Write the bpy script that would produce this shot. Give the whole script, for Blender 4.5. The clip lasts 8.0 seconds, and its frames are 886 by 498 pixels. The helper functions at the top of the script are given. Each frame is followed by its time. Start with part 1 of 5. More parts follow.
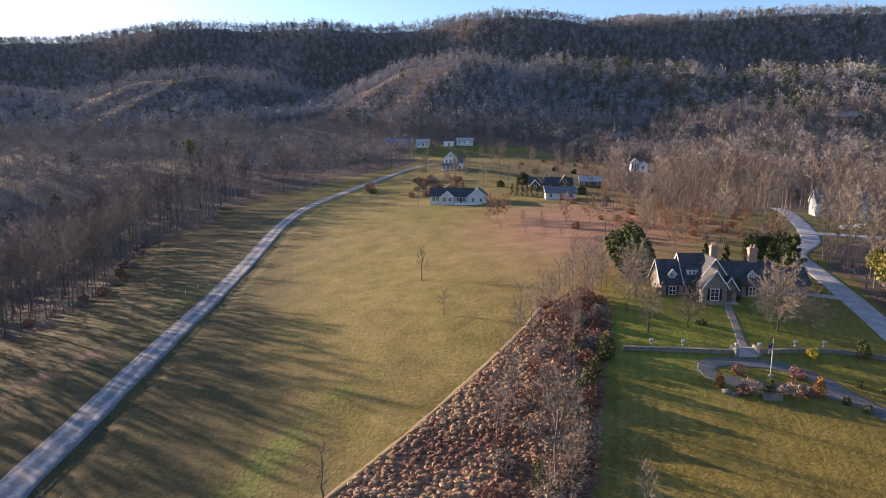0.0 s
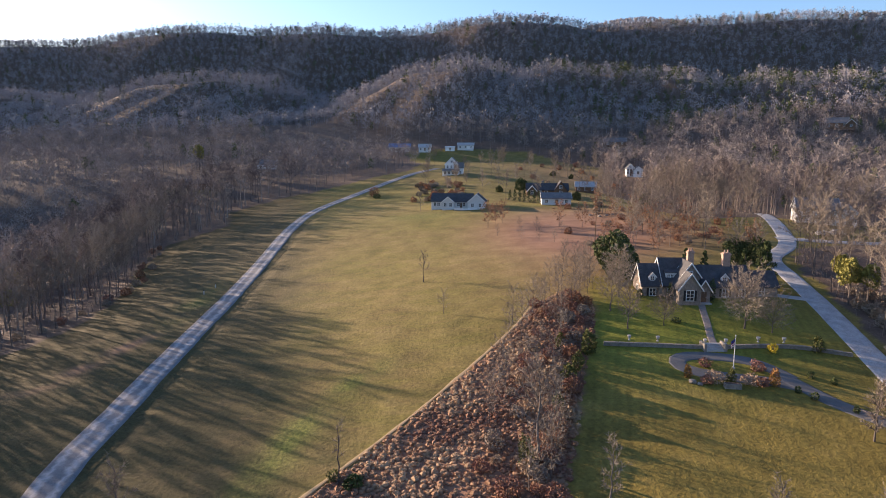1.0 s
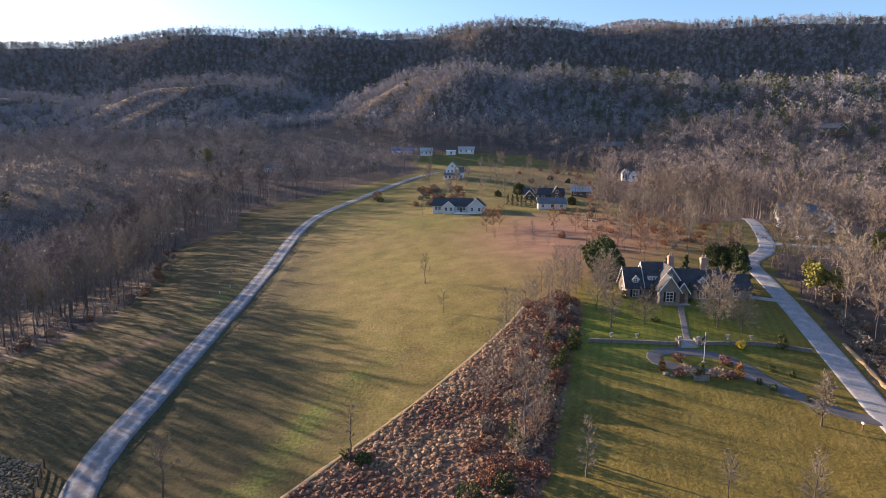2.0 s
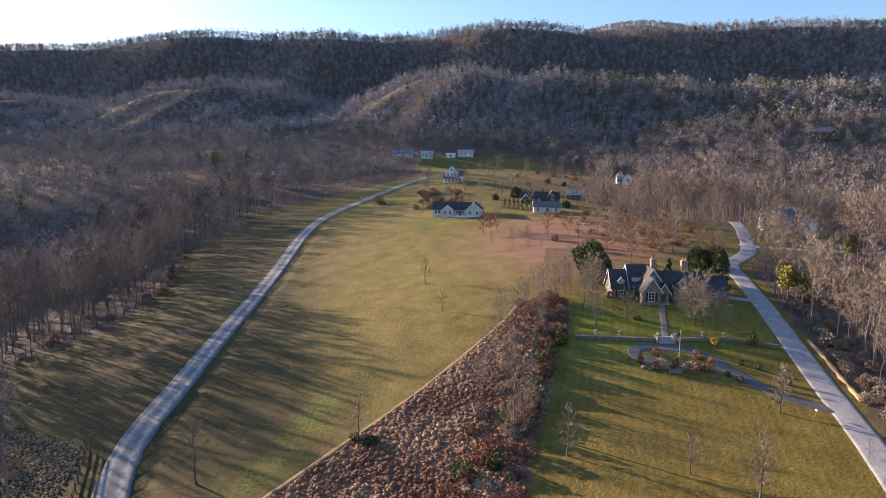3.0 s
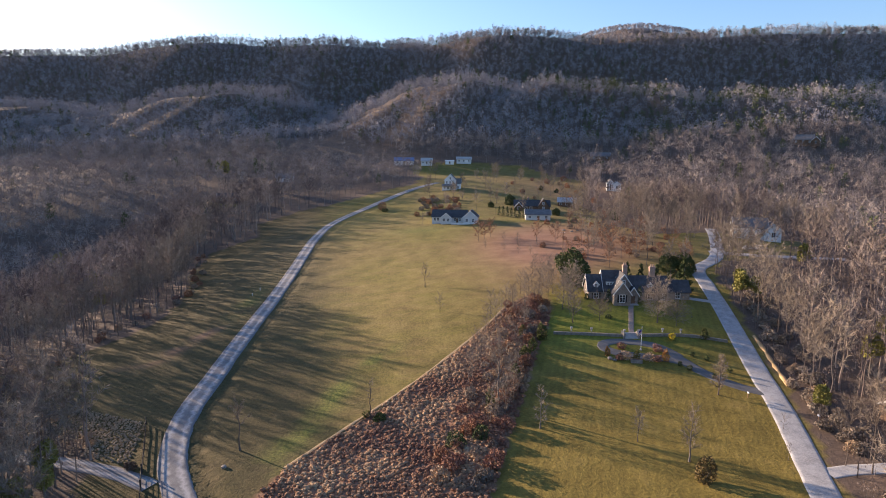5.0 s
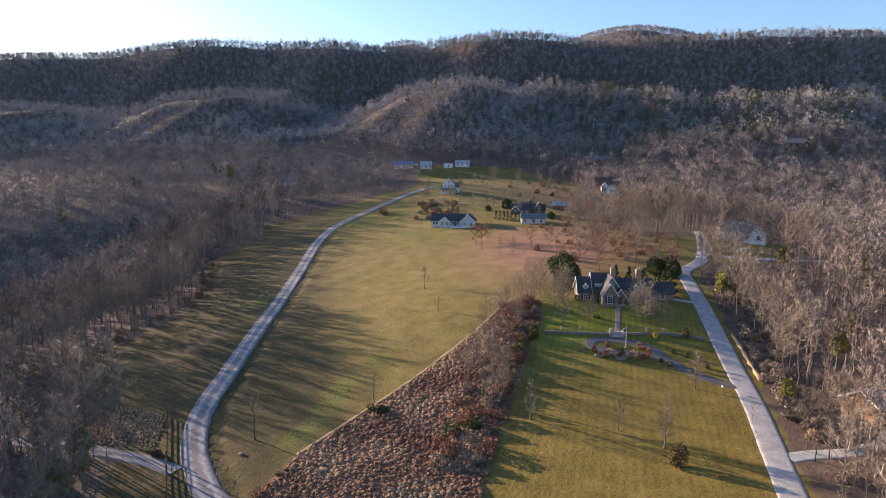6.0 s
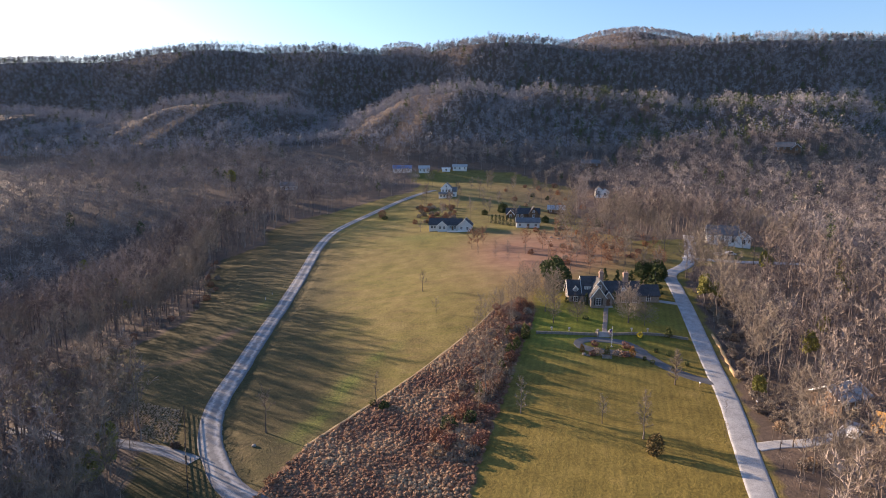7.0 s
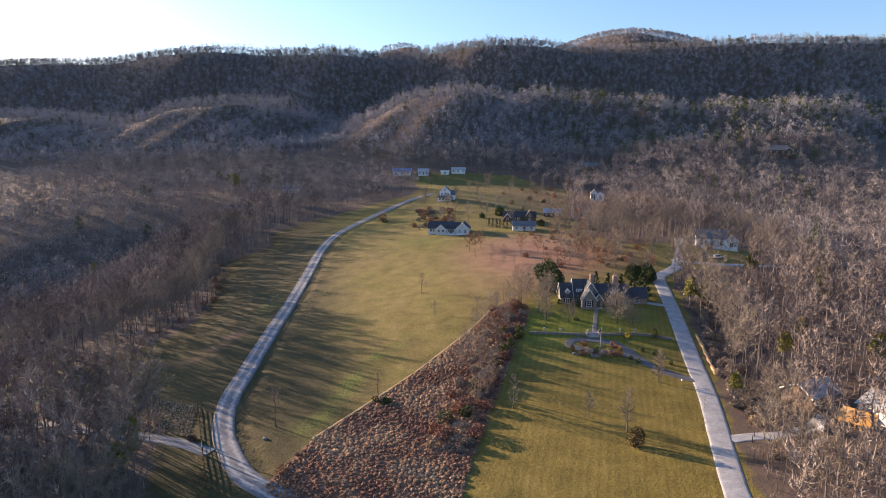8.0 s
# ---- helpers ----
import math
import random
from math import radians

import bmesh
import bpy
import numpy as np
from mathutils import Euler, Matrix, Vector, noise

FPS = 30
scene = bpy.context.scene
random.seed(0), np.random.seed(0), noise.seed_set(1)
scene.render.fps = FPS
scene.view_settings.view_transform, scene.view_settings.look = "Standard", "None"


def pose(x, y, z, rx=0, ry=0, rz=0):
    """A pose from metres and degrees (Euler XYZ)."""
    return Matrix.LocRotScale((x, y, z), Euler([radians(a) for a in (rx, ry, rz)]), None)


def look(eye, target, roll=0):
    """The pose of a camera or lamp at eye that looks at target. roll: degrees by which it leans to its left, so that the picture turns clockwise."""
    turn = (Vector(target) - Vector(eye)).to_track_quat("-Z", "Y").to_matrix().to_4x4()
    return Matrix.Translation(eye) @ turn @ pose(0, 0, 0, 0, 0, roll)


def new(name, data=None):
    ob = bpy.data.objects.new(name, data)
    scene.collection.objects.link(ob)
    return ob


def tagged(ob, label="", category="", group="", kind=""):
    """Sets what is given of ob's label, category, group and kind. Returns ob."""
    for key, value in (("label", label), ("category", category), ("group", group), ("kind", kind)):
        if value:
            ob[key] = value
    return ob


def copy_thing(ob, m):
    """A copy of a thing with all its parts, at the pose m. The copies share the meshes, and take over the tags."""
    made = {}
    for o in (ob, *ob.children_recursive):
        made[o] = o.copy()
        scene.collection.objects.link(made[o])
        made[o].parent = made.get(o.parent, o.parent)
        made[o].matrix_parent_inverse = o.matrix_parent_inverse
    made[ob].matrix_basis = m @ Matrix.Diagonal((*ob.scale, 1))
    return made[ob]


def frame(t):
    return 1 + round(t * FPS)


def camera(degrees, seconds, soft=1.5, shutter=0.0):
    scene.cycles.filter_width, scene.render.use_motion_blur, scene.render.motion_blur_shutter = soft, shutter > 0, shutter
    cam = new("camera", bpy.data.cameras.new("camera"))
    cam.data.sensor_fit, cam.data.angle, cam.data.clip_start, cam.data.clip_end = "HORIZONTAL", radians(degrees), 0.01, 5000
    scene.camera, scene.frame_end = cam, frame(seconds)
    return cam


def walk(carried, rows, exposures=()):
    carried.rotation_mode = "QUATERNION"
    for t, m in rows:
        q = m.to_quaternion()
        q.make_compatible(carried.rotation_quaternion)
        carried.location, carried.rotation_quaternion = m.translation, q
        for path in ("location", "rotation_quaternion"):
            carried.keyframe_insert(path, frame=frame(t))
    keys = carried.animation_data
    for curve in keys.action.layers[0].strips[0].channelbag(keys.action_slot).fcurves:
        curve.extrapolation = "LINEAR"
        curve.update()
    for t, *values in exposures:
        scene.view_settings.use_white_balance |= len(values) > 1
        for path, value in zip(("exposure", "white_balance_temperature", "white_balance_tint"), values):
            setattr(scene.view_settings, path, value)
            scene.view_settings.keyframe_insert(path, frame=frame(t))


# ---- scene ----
cam = camera(70.0, 8.0, 1.0)
PATH = [
    (0, (-0.043, 0.018, 40.088), (-0.06, 1.992, 39.768), 0.1),
    (0.5, (0.143, -6.004, 41.463), (0.124, -4.029, 41.145), 0.2),
    (1, (0.396, -11.87, 42.826), (0.374, -9.896, 42.509), 0.2),
    (1.5, (0.583, -17.831, 44.308), (0.559, -15.856, 43.991), 0.3),
    (3, (1.329, -35.105, 48.637), (1.302, -33.131, 48.318), 0.4),
    (3.5, (1.604, -40.777, 50.074), (1.577, -38.803, 49.756), 0.4),
    (4, (1.789, -46.55, 51.568), (1.761, -44.576, 51.249), 0.4),
    (4.5, (2.08, -52.159, 53.078), (2.052, -50.185, 52.759), 0.4),
    (6, (2.918, -68.559, 57.496), (2.892, -66.585, 57.178), 0.3),
    (6.5, (3.186, -73.816, 59.036), (3.162, -71.842, 58.719), 0.3),
    (7, (3.434, -78.966, 60.604), (3.413, -76.991, 60.288), 0.2),
    (7.5, (3.668, -83.966, 62.131), (3.648, -81.991, 61.815), 0.2),
    (8, (3.935, -88.832, 63.774), (3.916, -86.857, 63.457), 0.2),
]
walk(cam, [(t, look(eye, target, roll)) for t, eye, target, roll in PATH], [(0, 1.66, 5950, 23)])

# ---- sky and sun ----
SUN_EL, SUN_WAY = 11.6, Vector((-0.848, 0.53, 0)).normalized()
world = bpy.data.worlds.new("sky")
scene.world = world
world.use_nodes = True
wn = world.node_tree
sky = wn.nodes.new("ShaderNodeTexSky")
sky.sky_type, sky.sun_disc = "NISHITA", False
sky.sun_elevation = radians(SUN_EL)
sky.sun_rotation = math.atan2(SUN_WAY.x, SUN_WAY.y)
sky.altitude, sky.air_density, sky.dust_density, sky.ozone_density = 400, 1.2, 1.4, 3.5
wn.links.new(sky.outputs[0], wn.nodes["Background"].inputs[0])
wn.nodes["Background"].inputs[1].default_value = 0.09
sun_data = bpy.data.lights.new("sun", "SUN")
sun_data.energy, sun_data.angle, sun_data.color = 5.0, radians(0.6), (1.0, 0.75, 0.46)
sun = new("sun", sun_data)
aim = SUN_WAY * math.cos(radians(SUN_EL)) + Vector((0, 0, math.sin(radians(SUN_EL))))
sun.matrix_world = look(aim * 500, (0, 0, 0))

# ---- materials ----


def material(name, rough=0.9, metal=0.0):
    m = bpy.data.materials.new(name)
    m.use_nodes = True
    b = m.node_tree.nodes["Principled BSDF"]
    b.inputs["Roughness"].default_value, b.inputs["Metallic"].default_value = rough, metal
    b.inputs["Specular IOR Level"].default_value = 0.25
    return m, m.node_tree.nodes, m.node_tree.links, b


def noise_of(nodes, links, scale, detail=4.0, rough=0.6, stretch=None, turn=0.0):
    geo = nodes.new("ShaderNodeNewGeometry")
    n = nodes.new("ShaderNodeTexNoise")
    n.inputs["Scale"].default_value, n.inputs["Detail"].default_value, n.inputs["Roughness"].default_value = scale, detail, rough
    if stretch:
        mp = nodes.new("ShaderNodeMapping")
        mp.inputs["Rotation"].default_value = (0, 0, radians(turn))
        mp.inputs["Scale"].default_value = stretch
        links.new(geo.outputs["Position"], mp.inputs[0])
        links.new(mp.outputs[0], n.inputs["Vector"])
    else:
        links.new(geo.outputs["Position"], n.inputs["Vector"])
    return n.outputs["Fac"]


def ramp(nodes, links, fac, stops):
    r = nodes.new("ShaderNodeValToRGB")
    while len(r.color_ramp.elements) < len(stops):
        r.color_ramp.elements.new(0.5)
    for e, (p, c) in zip(r.color_ramp.elements, stops):
        e.position, e.color = p, (*c, 1)
    links.new(fac, r.inputs[0])
    return r.outputs[0]


def mix(nodes, links, fac, a, b, kind="MIX"):
    m = nodes.new("ShaderNodeMix")
    m.data_type, m.blend_type = "RGBA", kind
    for socket, v in ((m.inputs[0], fac), (m.inputs[6], a), (m.inputs[7], b)):
        if isinstance(v, (int, float)):
            socket.default_value = v
        elif isinstance(v, tuple):
            socket.default_value = (*v, 1)
        else:
            links.new(v, socket)
    return m.outputs[2]


def bump(nodes, links, b, fac, strength, dist):
    n = nodes.new("ShaderNodeBump")
    n.inputs["Strength"].default_value, n.inputs["Distance"].default_value = strength, dist
    links.new(fac, n.inputs["Height"])
    links.new(n.outputs[0], b.inputs["Normal"])


def mottled(name, dark, light, scale=1.0, fine=9.0, rough=0.9, relief=0.0, random_hue=None, island=False):
    """A surface between two colours, varied by coarse and fine grain, and from piece to piece."""
    m, nodes, links, b = material(name, rough)
    a, f = noise_of(nodes, links, scale), noise_of(nodes, links, fine, 3.0)
    both = mix(nodes, links, 0.45, a, f)
    col = ramp(nodes, links, both, [(0.33, dark), (0.67, light)])
    if random_hue:
        info = nodes.new("ShaderNodeNewGeometry" if island else "ShaderNodeObjectInfo")
        out = info.outputs["Random Per Island" if island else "Random"]
        col = mix(nodes, links, 0.65, col, ramp(nodes, links, out, random_hue))
    links.new(col, b.inputs["Base Color"])
    if relief:
        bump(nodes, links, b, f, 0.7, relief)
    return m


def ground_material():
    m, nodes, links, b = material("ground", 0.95)
    def attr(name):
        n = nodes.new("ShaderNodeAttribute")
        n.attribute_name = name
        return n.outputs["Fac"]
    big, mid, fine = noise_of(nodes, links, 0.022, 3.0), noise_of(nodes, links, 0.16, 5.0, 0.65), noise_of(nodes, links, 1.7, 4.0, 0.7)
    streak = noise_of(nodes, links, 0.35, 4.0, 0.6, (0.22, 1.0, 1.0), 30)
    # hay field: straw with green patches
    straw = ramp(nodes, links, mid, [(0.3, (0.127, 0.092, 0.025)), (0.52, (0.187, 0.138, 0.041)), (0.72, (0.236, 0.174, 0.061))])
    green = ramp(nodes, links, mid, [(0.3, (0.105, 0.095, 0.013)), (0.7, (0.184, 0.153, 0.030))])
    gmask = ramp(nodes, links, mix(nodes, links, 0.5, big, streak), [(0.4, (0, 0, 0)), (0.6, (0.9, 0.9, 0.9))])
    field = mix(nodes, links, gmask, straw, green)
    # olive-brown western grass, darkened: twig shade from the woods put into its colour
    shaded_grass = ramp(nodes, links, mid, [(0.3, (0.038, 0.034, 0.012)), (0.55, (0.061, 0.049, 0.018)), (0.75, (0.093, 0.066, 0.030))])
    field = mix(nodes, links, attr("shaded_grass"), field, shaded_grass)
    swale = ramp(nodes, links, fine, [(0.3, (0.082, 0.102, 0.015)), (0.7, (0.164, 0.168, 0.029))])
    field = mix(nodes, links, attr("swale"), field, swale)
    field = mix(nodes, links, 0.8, field, ramp(nodes, links, fine, [(0.25, (0.2, 0.2, 0.2)), (0.75, (0.8, 0.8, 0.8))]), "OVERLAY")
    # lawn: greener, mown in faint stripes
    wave = nodes.new("ShaderNodeTexWave")
    geo = nodes.new("ShaderNodeNewGeometry")
    mp = nodes.new("ShaderNodeMapping")
    mp.inputs["Rotation"].default_value = (0, 0, radians(14.3))
    links.new(geo.outputs["Position"], mp.inputs[0])
    links.new(mp.outputs[0], wave.inputs["Vector"])
    wave.inputs["Scale"].default_value, wave.inputs["Distortion"].default_value, wave.inputs["Detail"].default_value = 0.17, 1.2, 2
    lawn = ramp(nodes, links, mid, [(0.28, (0.119, 0.087, 0.015)), (0.55, (0.176, 0.130, 0.025)), (0.75, (0.226, 0.162, 0.041))])
    lush = ramp(nodes, links, mid, [(0.3, (0.115, 0.135, 0.013)), (0.7, (0.205, 0.205, 0.026))])
    lawn = mix(nodes, links, attr("lush"), lawn, lush)
    lawn = mix(nodes, links, 0.07, lawn, wave.outputs["Color"], "OVERLAY")
    lawn = mix(nodes, links, 0.75, lawn, ramp(nodes, links, fine, [(0.25, (0.25, 0.25, 0.25)), (0.75, (0.75, 0.75, 0.75))]), "OVERLAY")
    # leaf litter under the woods, and reddish rough ground
    litter = ramp(nodes, links, mix(nodes, links, 0.5, mid, fine), [(0.3, (0.06, 0.044, 0.034)), (0.5, (0.11, 0.079, 0.058)), (0.7, (0.175, 0.122, 0.086))])
    rough = ramp(nodes, links, mix(nodes, links, 0.5, mid, streak), [(0.3, (0.18, 0.086, 0.048)), (0.55, (0.269, 0.15, 0.09)), (0.75, (0.329, 0.209, 0.12))])
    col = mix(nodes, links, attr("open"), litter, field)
    col = mix(nodes, links, attr("rough"), col, rough)
    col = mix(nodes, links, attr("lawn"), col, lawn)
    links.new(col, b.inputs["Base Color"])
    bump(nodes, links, b, mix(nodes, links, 0.5, mid, fine), 0.9, 0.35)
    return m


def woods_material(name, dark, brown, light, scale):
    """Bare twigs seen from afar, each tree with a tint of its own, in stands of like trees."""
    m, nodes, links, b = material(name, 0.95)
    n = nodes.new("ShaderNodeAttribute")
    n.attribute_name = "tint"
    both = mix(nodes, links, 0.42, n.outputs["Fac"], noise_of(nodes, links, scale, 4.0))
    links.new(ramp(nodes, links, both, [(0.15, dark), (0.5, brown), (0.82, light)]), b.inputs["Base Color"])
    return m


GROUND = ground_material()
BARK = mottled("bark", (0.085, 0.069, 0.058), (0.19, 0.156, 0.135), 0.8, 6, 0.95, 0.02, [(0, (0.06, 0.049, 0.042)), (0.75, (0.125, 0.104, 0.088)), (1, (0.24, 0.21, 0.18))])
TWIG = mottled("twig", (0.15, 0.122, 0.097), (0.28, 0.232, 0.178), 0.12, 3, 0.95, 0, [(0, (0.115, 0.093, 0.077)), (0.5, (0.22, 0.18, 0.14)), (1, (0.32, 0.265, 0.2))])
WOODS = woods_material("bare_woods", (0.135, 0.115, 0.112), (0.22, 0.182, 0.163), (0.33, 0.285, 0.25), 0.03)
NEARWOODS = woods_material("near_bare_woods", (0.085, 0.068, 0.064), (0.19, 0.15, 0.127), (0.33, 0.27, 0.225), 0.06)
# grey winter twigs, paled and blued: the haze of distance put into their colour
HAZED_WOODS = woods_material("mountain_woods", (0.21, 0.2, 0.212), (0.27, 0.252, 0.258), (0.335, 0.31, 0.306), 0.012)
RUSSET = mottled("russet_leaves", (0.17, 0.075, 0.04), (0.33, 0.17, 0.09), 0.6, 3, 0.9)
NEEDLE = mottled("needles", (0.028, 0.045, 0.014), (0.095, 0.112, 0.034), 0.7, 4, 0.8)
PINES = mottled("far_pines", (0.04, 0.058, 0.024), (0.11, 0.12, 0.045), 0.05, 0.6, 0.9)


def tussock_material():
    m, nodes, links, b = material("tussock", 0.95)
    patch = mix(nodes, links, 0.25, noise_of(nodes, links, 0.055, 3.0), noise_of(nodes, links, 0.5, 4.0))
    col = ramp(nodes, links, patch, [(0.4, (0.115, 0.045, 0.034)), (0.46, (0.185, 0.092, 0.054)), (0.52, (0.3, 0.185, 0.104)), (0.59, (0.4, 0.285, 0.165))])
    geo = nodes.new("ShaderNodeNewGeometry")
    col = mix(nodes, links, 0.26, col, ramp(nodes, links, geo.outputs["Random Per Island"], [(0, (0.14, 0.072, 0.045)), (0.5, (0.29, 0.18, 0.105)), (1, (0.45, 0.325, 0.2))]))
    links.new(col, b.inputs["Base Color"])
    return m


TUSSOCK = tussock_material()
GRAVEL = mottled("gravel", (0.112, 0.112, 0.115), (0.235, 0.232, 0.228), 0.5, 7, 0.95, 0.03)
PAVED = mottled("pale_asphalt", (0.22, 0.218, 0.215), (0.45, 0.442, 0.43), 0.5, 4, 0.85, 0.01)
ASPHALT = mottled("asphalt", (0.082, 0.082, 0.082), (0.156, 0.152, 0.148), 0.4, 8, 0.85, 0.01)
STONE = mottled("stone", (0.12, 0.108, 0.092), (0.3, 0.265, 0.225), 1.2, 6, 0.9, 0.03)
SHINGLE = mottled("shingles", (0.04, 0.04, 0.043), (0.09, 0.088, 0.09), 0.8, 6, 0.9, 0.02)
WHITE = mottled("white_paint", (0.68, 0.67, 0.64), (0.82, 0.81, 0.78), 0.5, 5, 0.6)
BRICK = mottled("chimney_brick", (0.28, 0.17, 0.12), (0.45, 0.31, 0.24), 2, 9, 0.9, 0.02)

# ---- the lie of the land ----
# Knolls and hollows of the valley floor, a coarse net 60 m apart, from west to east and each from south to north.
KNOLLS = np.array([[-15.5, -0.7, -3.4, -6.2, -8.5, -10.5, -4.4, 2.8],
                   [-8.5, 1.6, 0.7, 0.9, -2.8, -0.2, -1.1, -1.5],
                   [-12.2, 2.1, -2.8, -3.0, -1.7, 0.3, -2.4, 0.6],
                   [-12.3, 3.3, -1.3, 5.0, 1.9, 1.5, 1.7, 4.4],
                   [0.0, 3.1, -1.7, 1.9, 1.4, 2.0, -0.2, -2.9],
                   [-2.5, 3.1, 1.7, 0.9, 2.7, 2.6, -5.1, 1.2],
                   [-2.1, 0.3, 1.2, 1.2, -0.1, -0.7, -5.9, 2.7]])
CREST_X = np.array([-1500, -799, -640, -514, -411, -313, -200, -127, -65, 5, 90, 173, 223, 305, 401, 512, 629, 800, 1500.0])
CREST_Z = np.array([215, 221, 215, 227, 229, 221, 219, 213, 213, 217, 221, 223, 213, 219, 222, 228, 227, 224, 205.0])


def smooth(a, b, v):
    k = np.clip((v - a) / (b - a), 0, 1)
    return k * k * (3 - 2 * k)


def spur(x, y, x0, y0, x1, y1, width, high):
    dx, dy = x1 - x0, y1 - y0
    k = np.clip(((x - x0) * dx + (y - y0) * dy) / (dx * dx + dy * dy), 0, 1)
    return high * np.exp(-((x - x0 - k * dx) ** 2 + (y - y0 - k * dy) ** 2) / width**2)


def rise(y):
    return -6 + 0.5 * (y * 0.085 + np.sqrt((y * 0.085) ** 2 + 16))


def height(x, y):
    x, y = np.asarray(x, float), np.asarray(y, float)
    z = rise(np.minimum(y, 700.0))
    for i in range(7):
        for j in range(8):
            z = z + KNOLLS[i, j] * np.exp(-((x + 160 - 60 * i) ** 2 + (y + 60 - 60 * j) ** 2) / 62.0**2)
    u = y - (1010 - 0.13 * x + 0.00008 * x * x)
    top = np.interp(x, CREST_X, CREST_Z) - rise(700.0)
    s = smooth(-235, 10, u)
    foot = 0.185 * np.clip(y - 445, 0, 250.0) * (1 - 0.5 * smooth(120, 330, -x))
    z = z + np.where(u < 0, foot * (1 - s) + top * s, top - (top - 40) * smooth(0, 420, u))
    z = z + spur(x, y, -10, 650, 60, 900, 92, 26) + spur(x, y, -320, 660, -300, 720, 70, 8) + spur(x, y, -300, 750, -235, 890, 95, 32) + spur(x, y, 140, 690, 340, 600, 65, 21) + spur(x, y, 225, 480, 345, 505, 60, 13)
    z = z + spur(x, y, 420, 620, 560, 800, 80, 18) + spur(x, y, -560, 700, -480, 950, 90, 20)
    z = z - spur(x, y, 200, 800, 420, 760, 70, 10) - spur(x, y, -150, 640, -120, 880, 55, 22)
    fold = smooth(500, 640, y) * (1 - smooth(-150, -20, u)) * (u < 0)
    z = z + fold * (3.6 * np.sin(0.047 * x + 1.3 * np.sin(0.021 * y)) * np.cos(0.028 * y - 0.011 * x) + 3.0 * np.sin(0.083 * x - 0.03 * y + 1.0))
    return z + spur(x, y, 645, 2300, 690, 2330, 600, 371) + spur(x, y, -205, 2300, -195, 2320, 240, 272)


def inside(poly, x, y):
    x, y = np.asarray(x, float), np.asarray(y, float)
    hit = np.zeros(x.shape, bool)
    for (ax, ay), (bx, by) in zip(poly, poly[1:] + poly[:1]):
        hit ^= ((ay > y) != (by > y)) & (x < (bx - ax) * (y - ay) / (by - ay + 1e-12) + ax)
    return hit


def away(line, x, y):
    """Distance from a line of points in plan."""
    x, y = np.asarray(x, float), np.asarray(y, float)
    best = np.full(x.shape, 1e9)
    for (ax, ay), (bx, by) in zip(line, line[1:]):
        dx, dy = bx - ax, by - ay
        k = np.clip(((x - ax) * dx + (y - ay) * dy) / (dx * dx + dy * dy), 0, 1)
        best = np.minimum(best, np.hypot(x - ax - k * dx, y - ay - k * dy))
    return best


LANE = [(53, -30), (32, -22), (12, -9), (-5, 6), (-18, 19), (-30, 27), (-38.5, 33.4), (-44.8, 42.8), (-49.8, 53), (-53.9, 69), (-55.5, 91), (-56.9, 114), (-58.3, 148), (-60.2, 187), (-62.3, 240), (-59, 278), (-45, 317), (-24, 358), (-8, 385)]
STREET = [(40, -330), (46, -200), (50, -110), (52, -25), (54.5, 0), (58.3, 21), (62.2, 36.5), (69.2, 62.5), (73, 83), (76.5, 102), (80, 121), (83.5, 141), (87, 157), (100, 174), (112.5, 206), (124, 240)]
LOOP = [(57.5, 86.0), (54.1, 87.8), (50.9, 88.6), (46.6, 89.7), (42.8, 91.1), (40.4, 93.2), (40.6, 95.6), (43.2, 96.9), (48.1, 96.5), (52.6, 95.0), (55.3, 92.3), (57.2, 88.6)]
ENTRY = [(56.2, 89.2), (57.6, 86.4), (59.6, 82.2), (62.6, 78), (66, 74.6), (70, 72.2)]
HOUSE_DRIVE = [(70, 128), (73.5, 126.2), (77, 124.9), (80.5, 124)]
FOOTPATH = [(49.2, 101.4), (50.0, 105), (51.4, 110), (53.3, 117.5), (54.2, 120.4)]
GATE_DRIVE = [(-49, 42.4), (-53, 44.4), (-58, 46.5), (-68, 49), (-80, 51), (-96, 55)]
SIDE_DRIVE = [(66, 42.5), (71, 43.5), (78, 44), (86, 47), (92, 52)]
OPEN = [(-104, 93), (-100, 103), (-92, 120), (-90, 140), (-95, 170), (-108, 201), (-112, 239), (-95, 256), (-104, 285), (-87, 312), (-68, 330), (-48, 356), (-24, 384), (-20, 430), (-34, 470), (15, 480), (60, 470), (105, 420), (92, 370), (80, 320), (84, 280), (75, 240), (92, 215), (118, 222), (150, 205), (132, 180), (100, 168), (90, 150), (86, 130), (82, 110), (79, 95), (76, 75), (70, 55), (66, 37), (61, 15), (56, -60), (50, -170), (-60, -170), (-48, -60), (-53, 20), (-60, 40), (-66, 57), (-85, 61), (-115, 67), (-160, 76), (-205, 92), (-160, 101), (-130, 96)]
BRUSH = [(-33, 30), (-27, 49), (-17, 64), (-3, 85), (12, 108), (19, 122), (26, 130), (31, 119), (28, 105), (25, 97), (20, 78), (15, 60.5), (11, 45), (6.4, 24), (2, 6), (-16, 8), (-28, 21)]
LAWN = [(6.4, 24), (11, 45), (15, 60.5), (20, 78), (25, 97), (28, 105), (31, 119), (33, 138), (60, 142), (80, 138), (78, 121), (75, 102), (71, 83), (67, 62.5), (60, 36.5), (56, 21), (48, -24), (10, -4)]


def mesh_of(name, verts, faces, mat=None):
    me = bpy.data.meshes.new(name)
    me.from_pydata([tuple(v) for v in verts], [], faces)
    if mat:
        me.materials.append(mat)
    return me


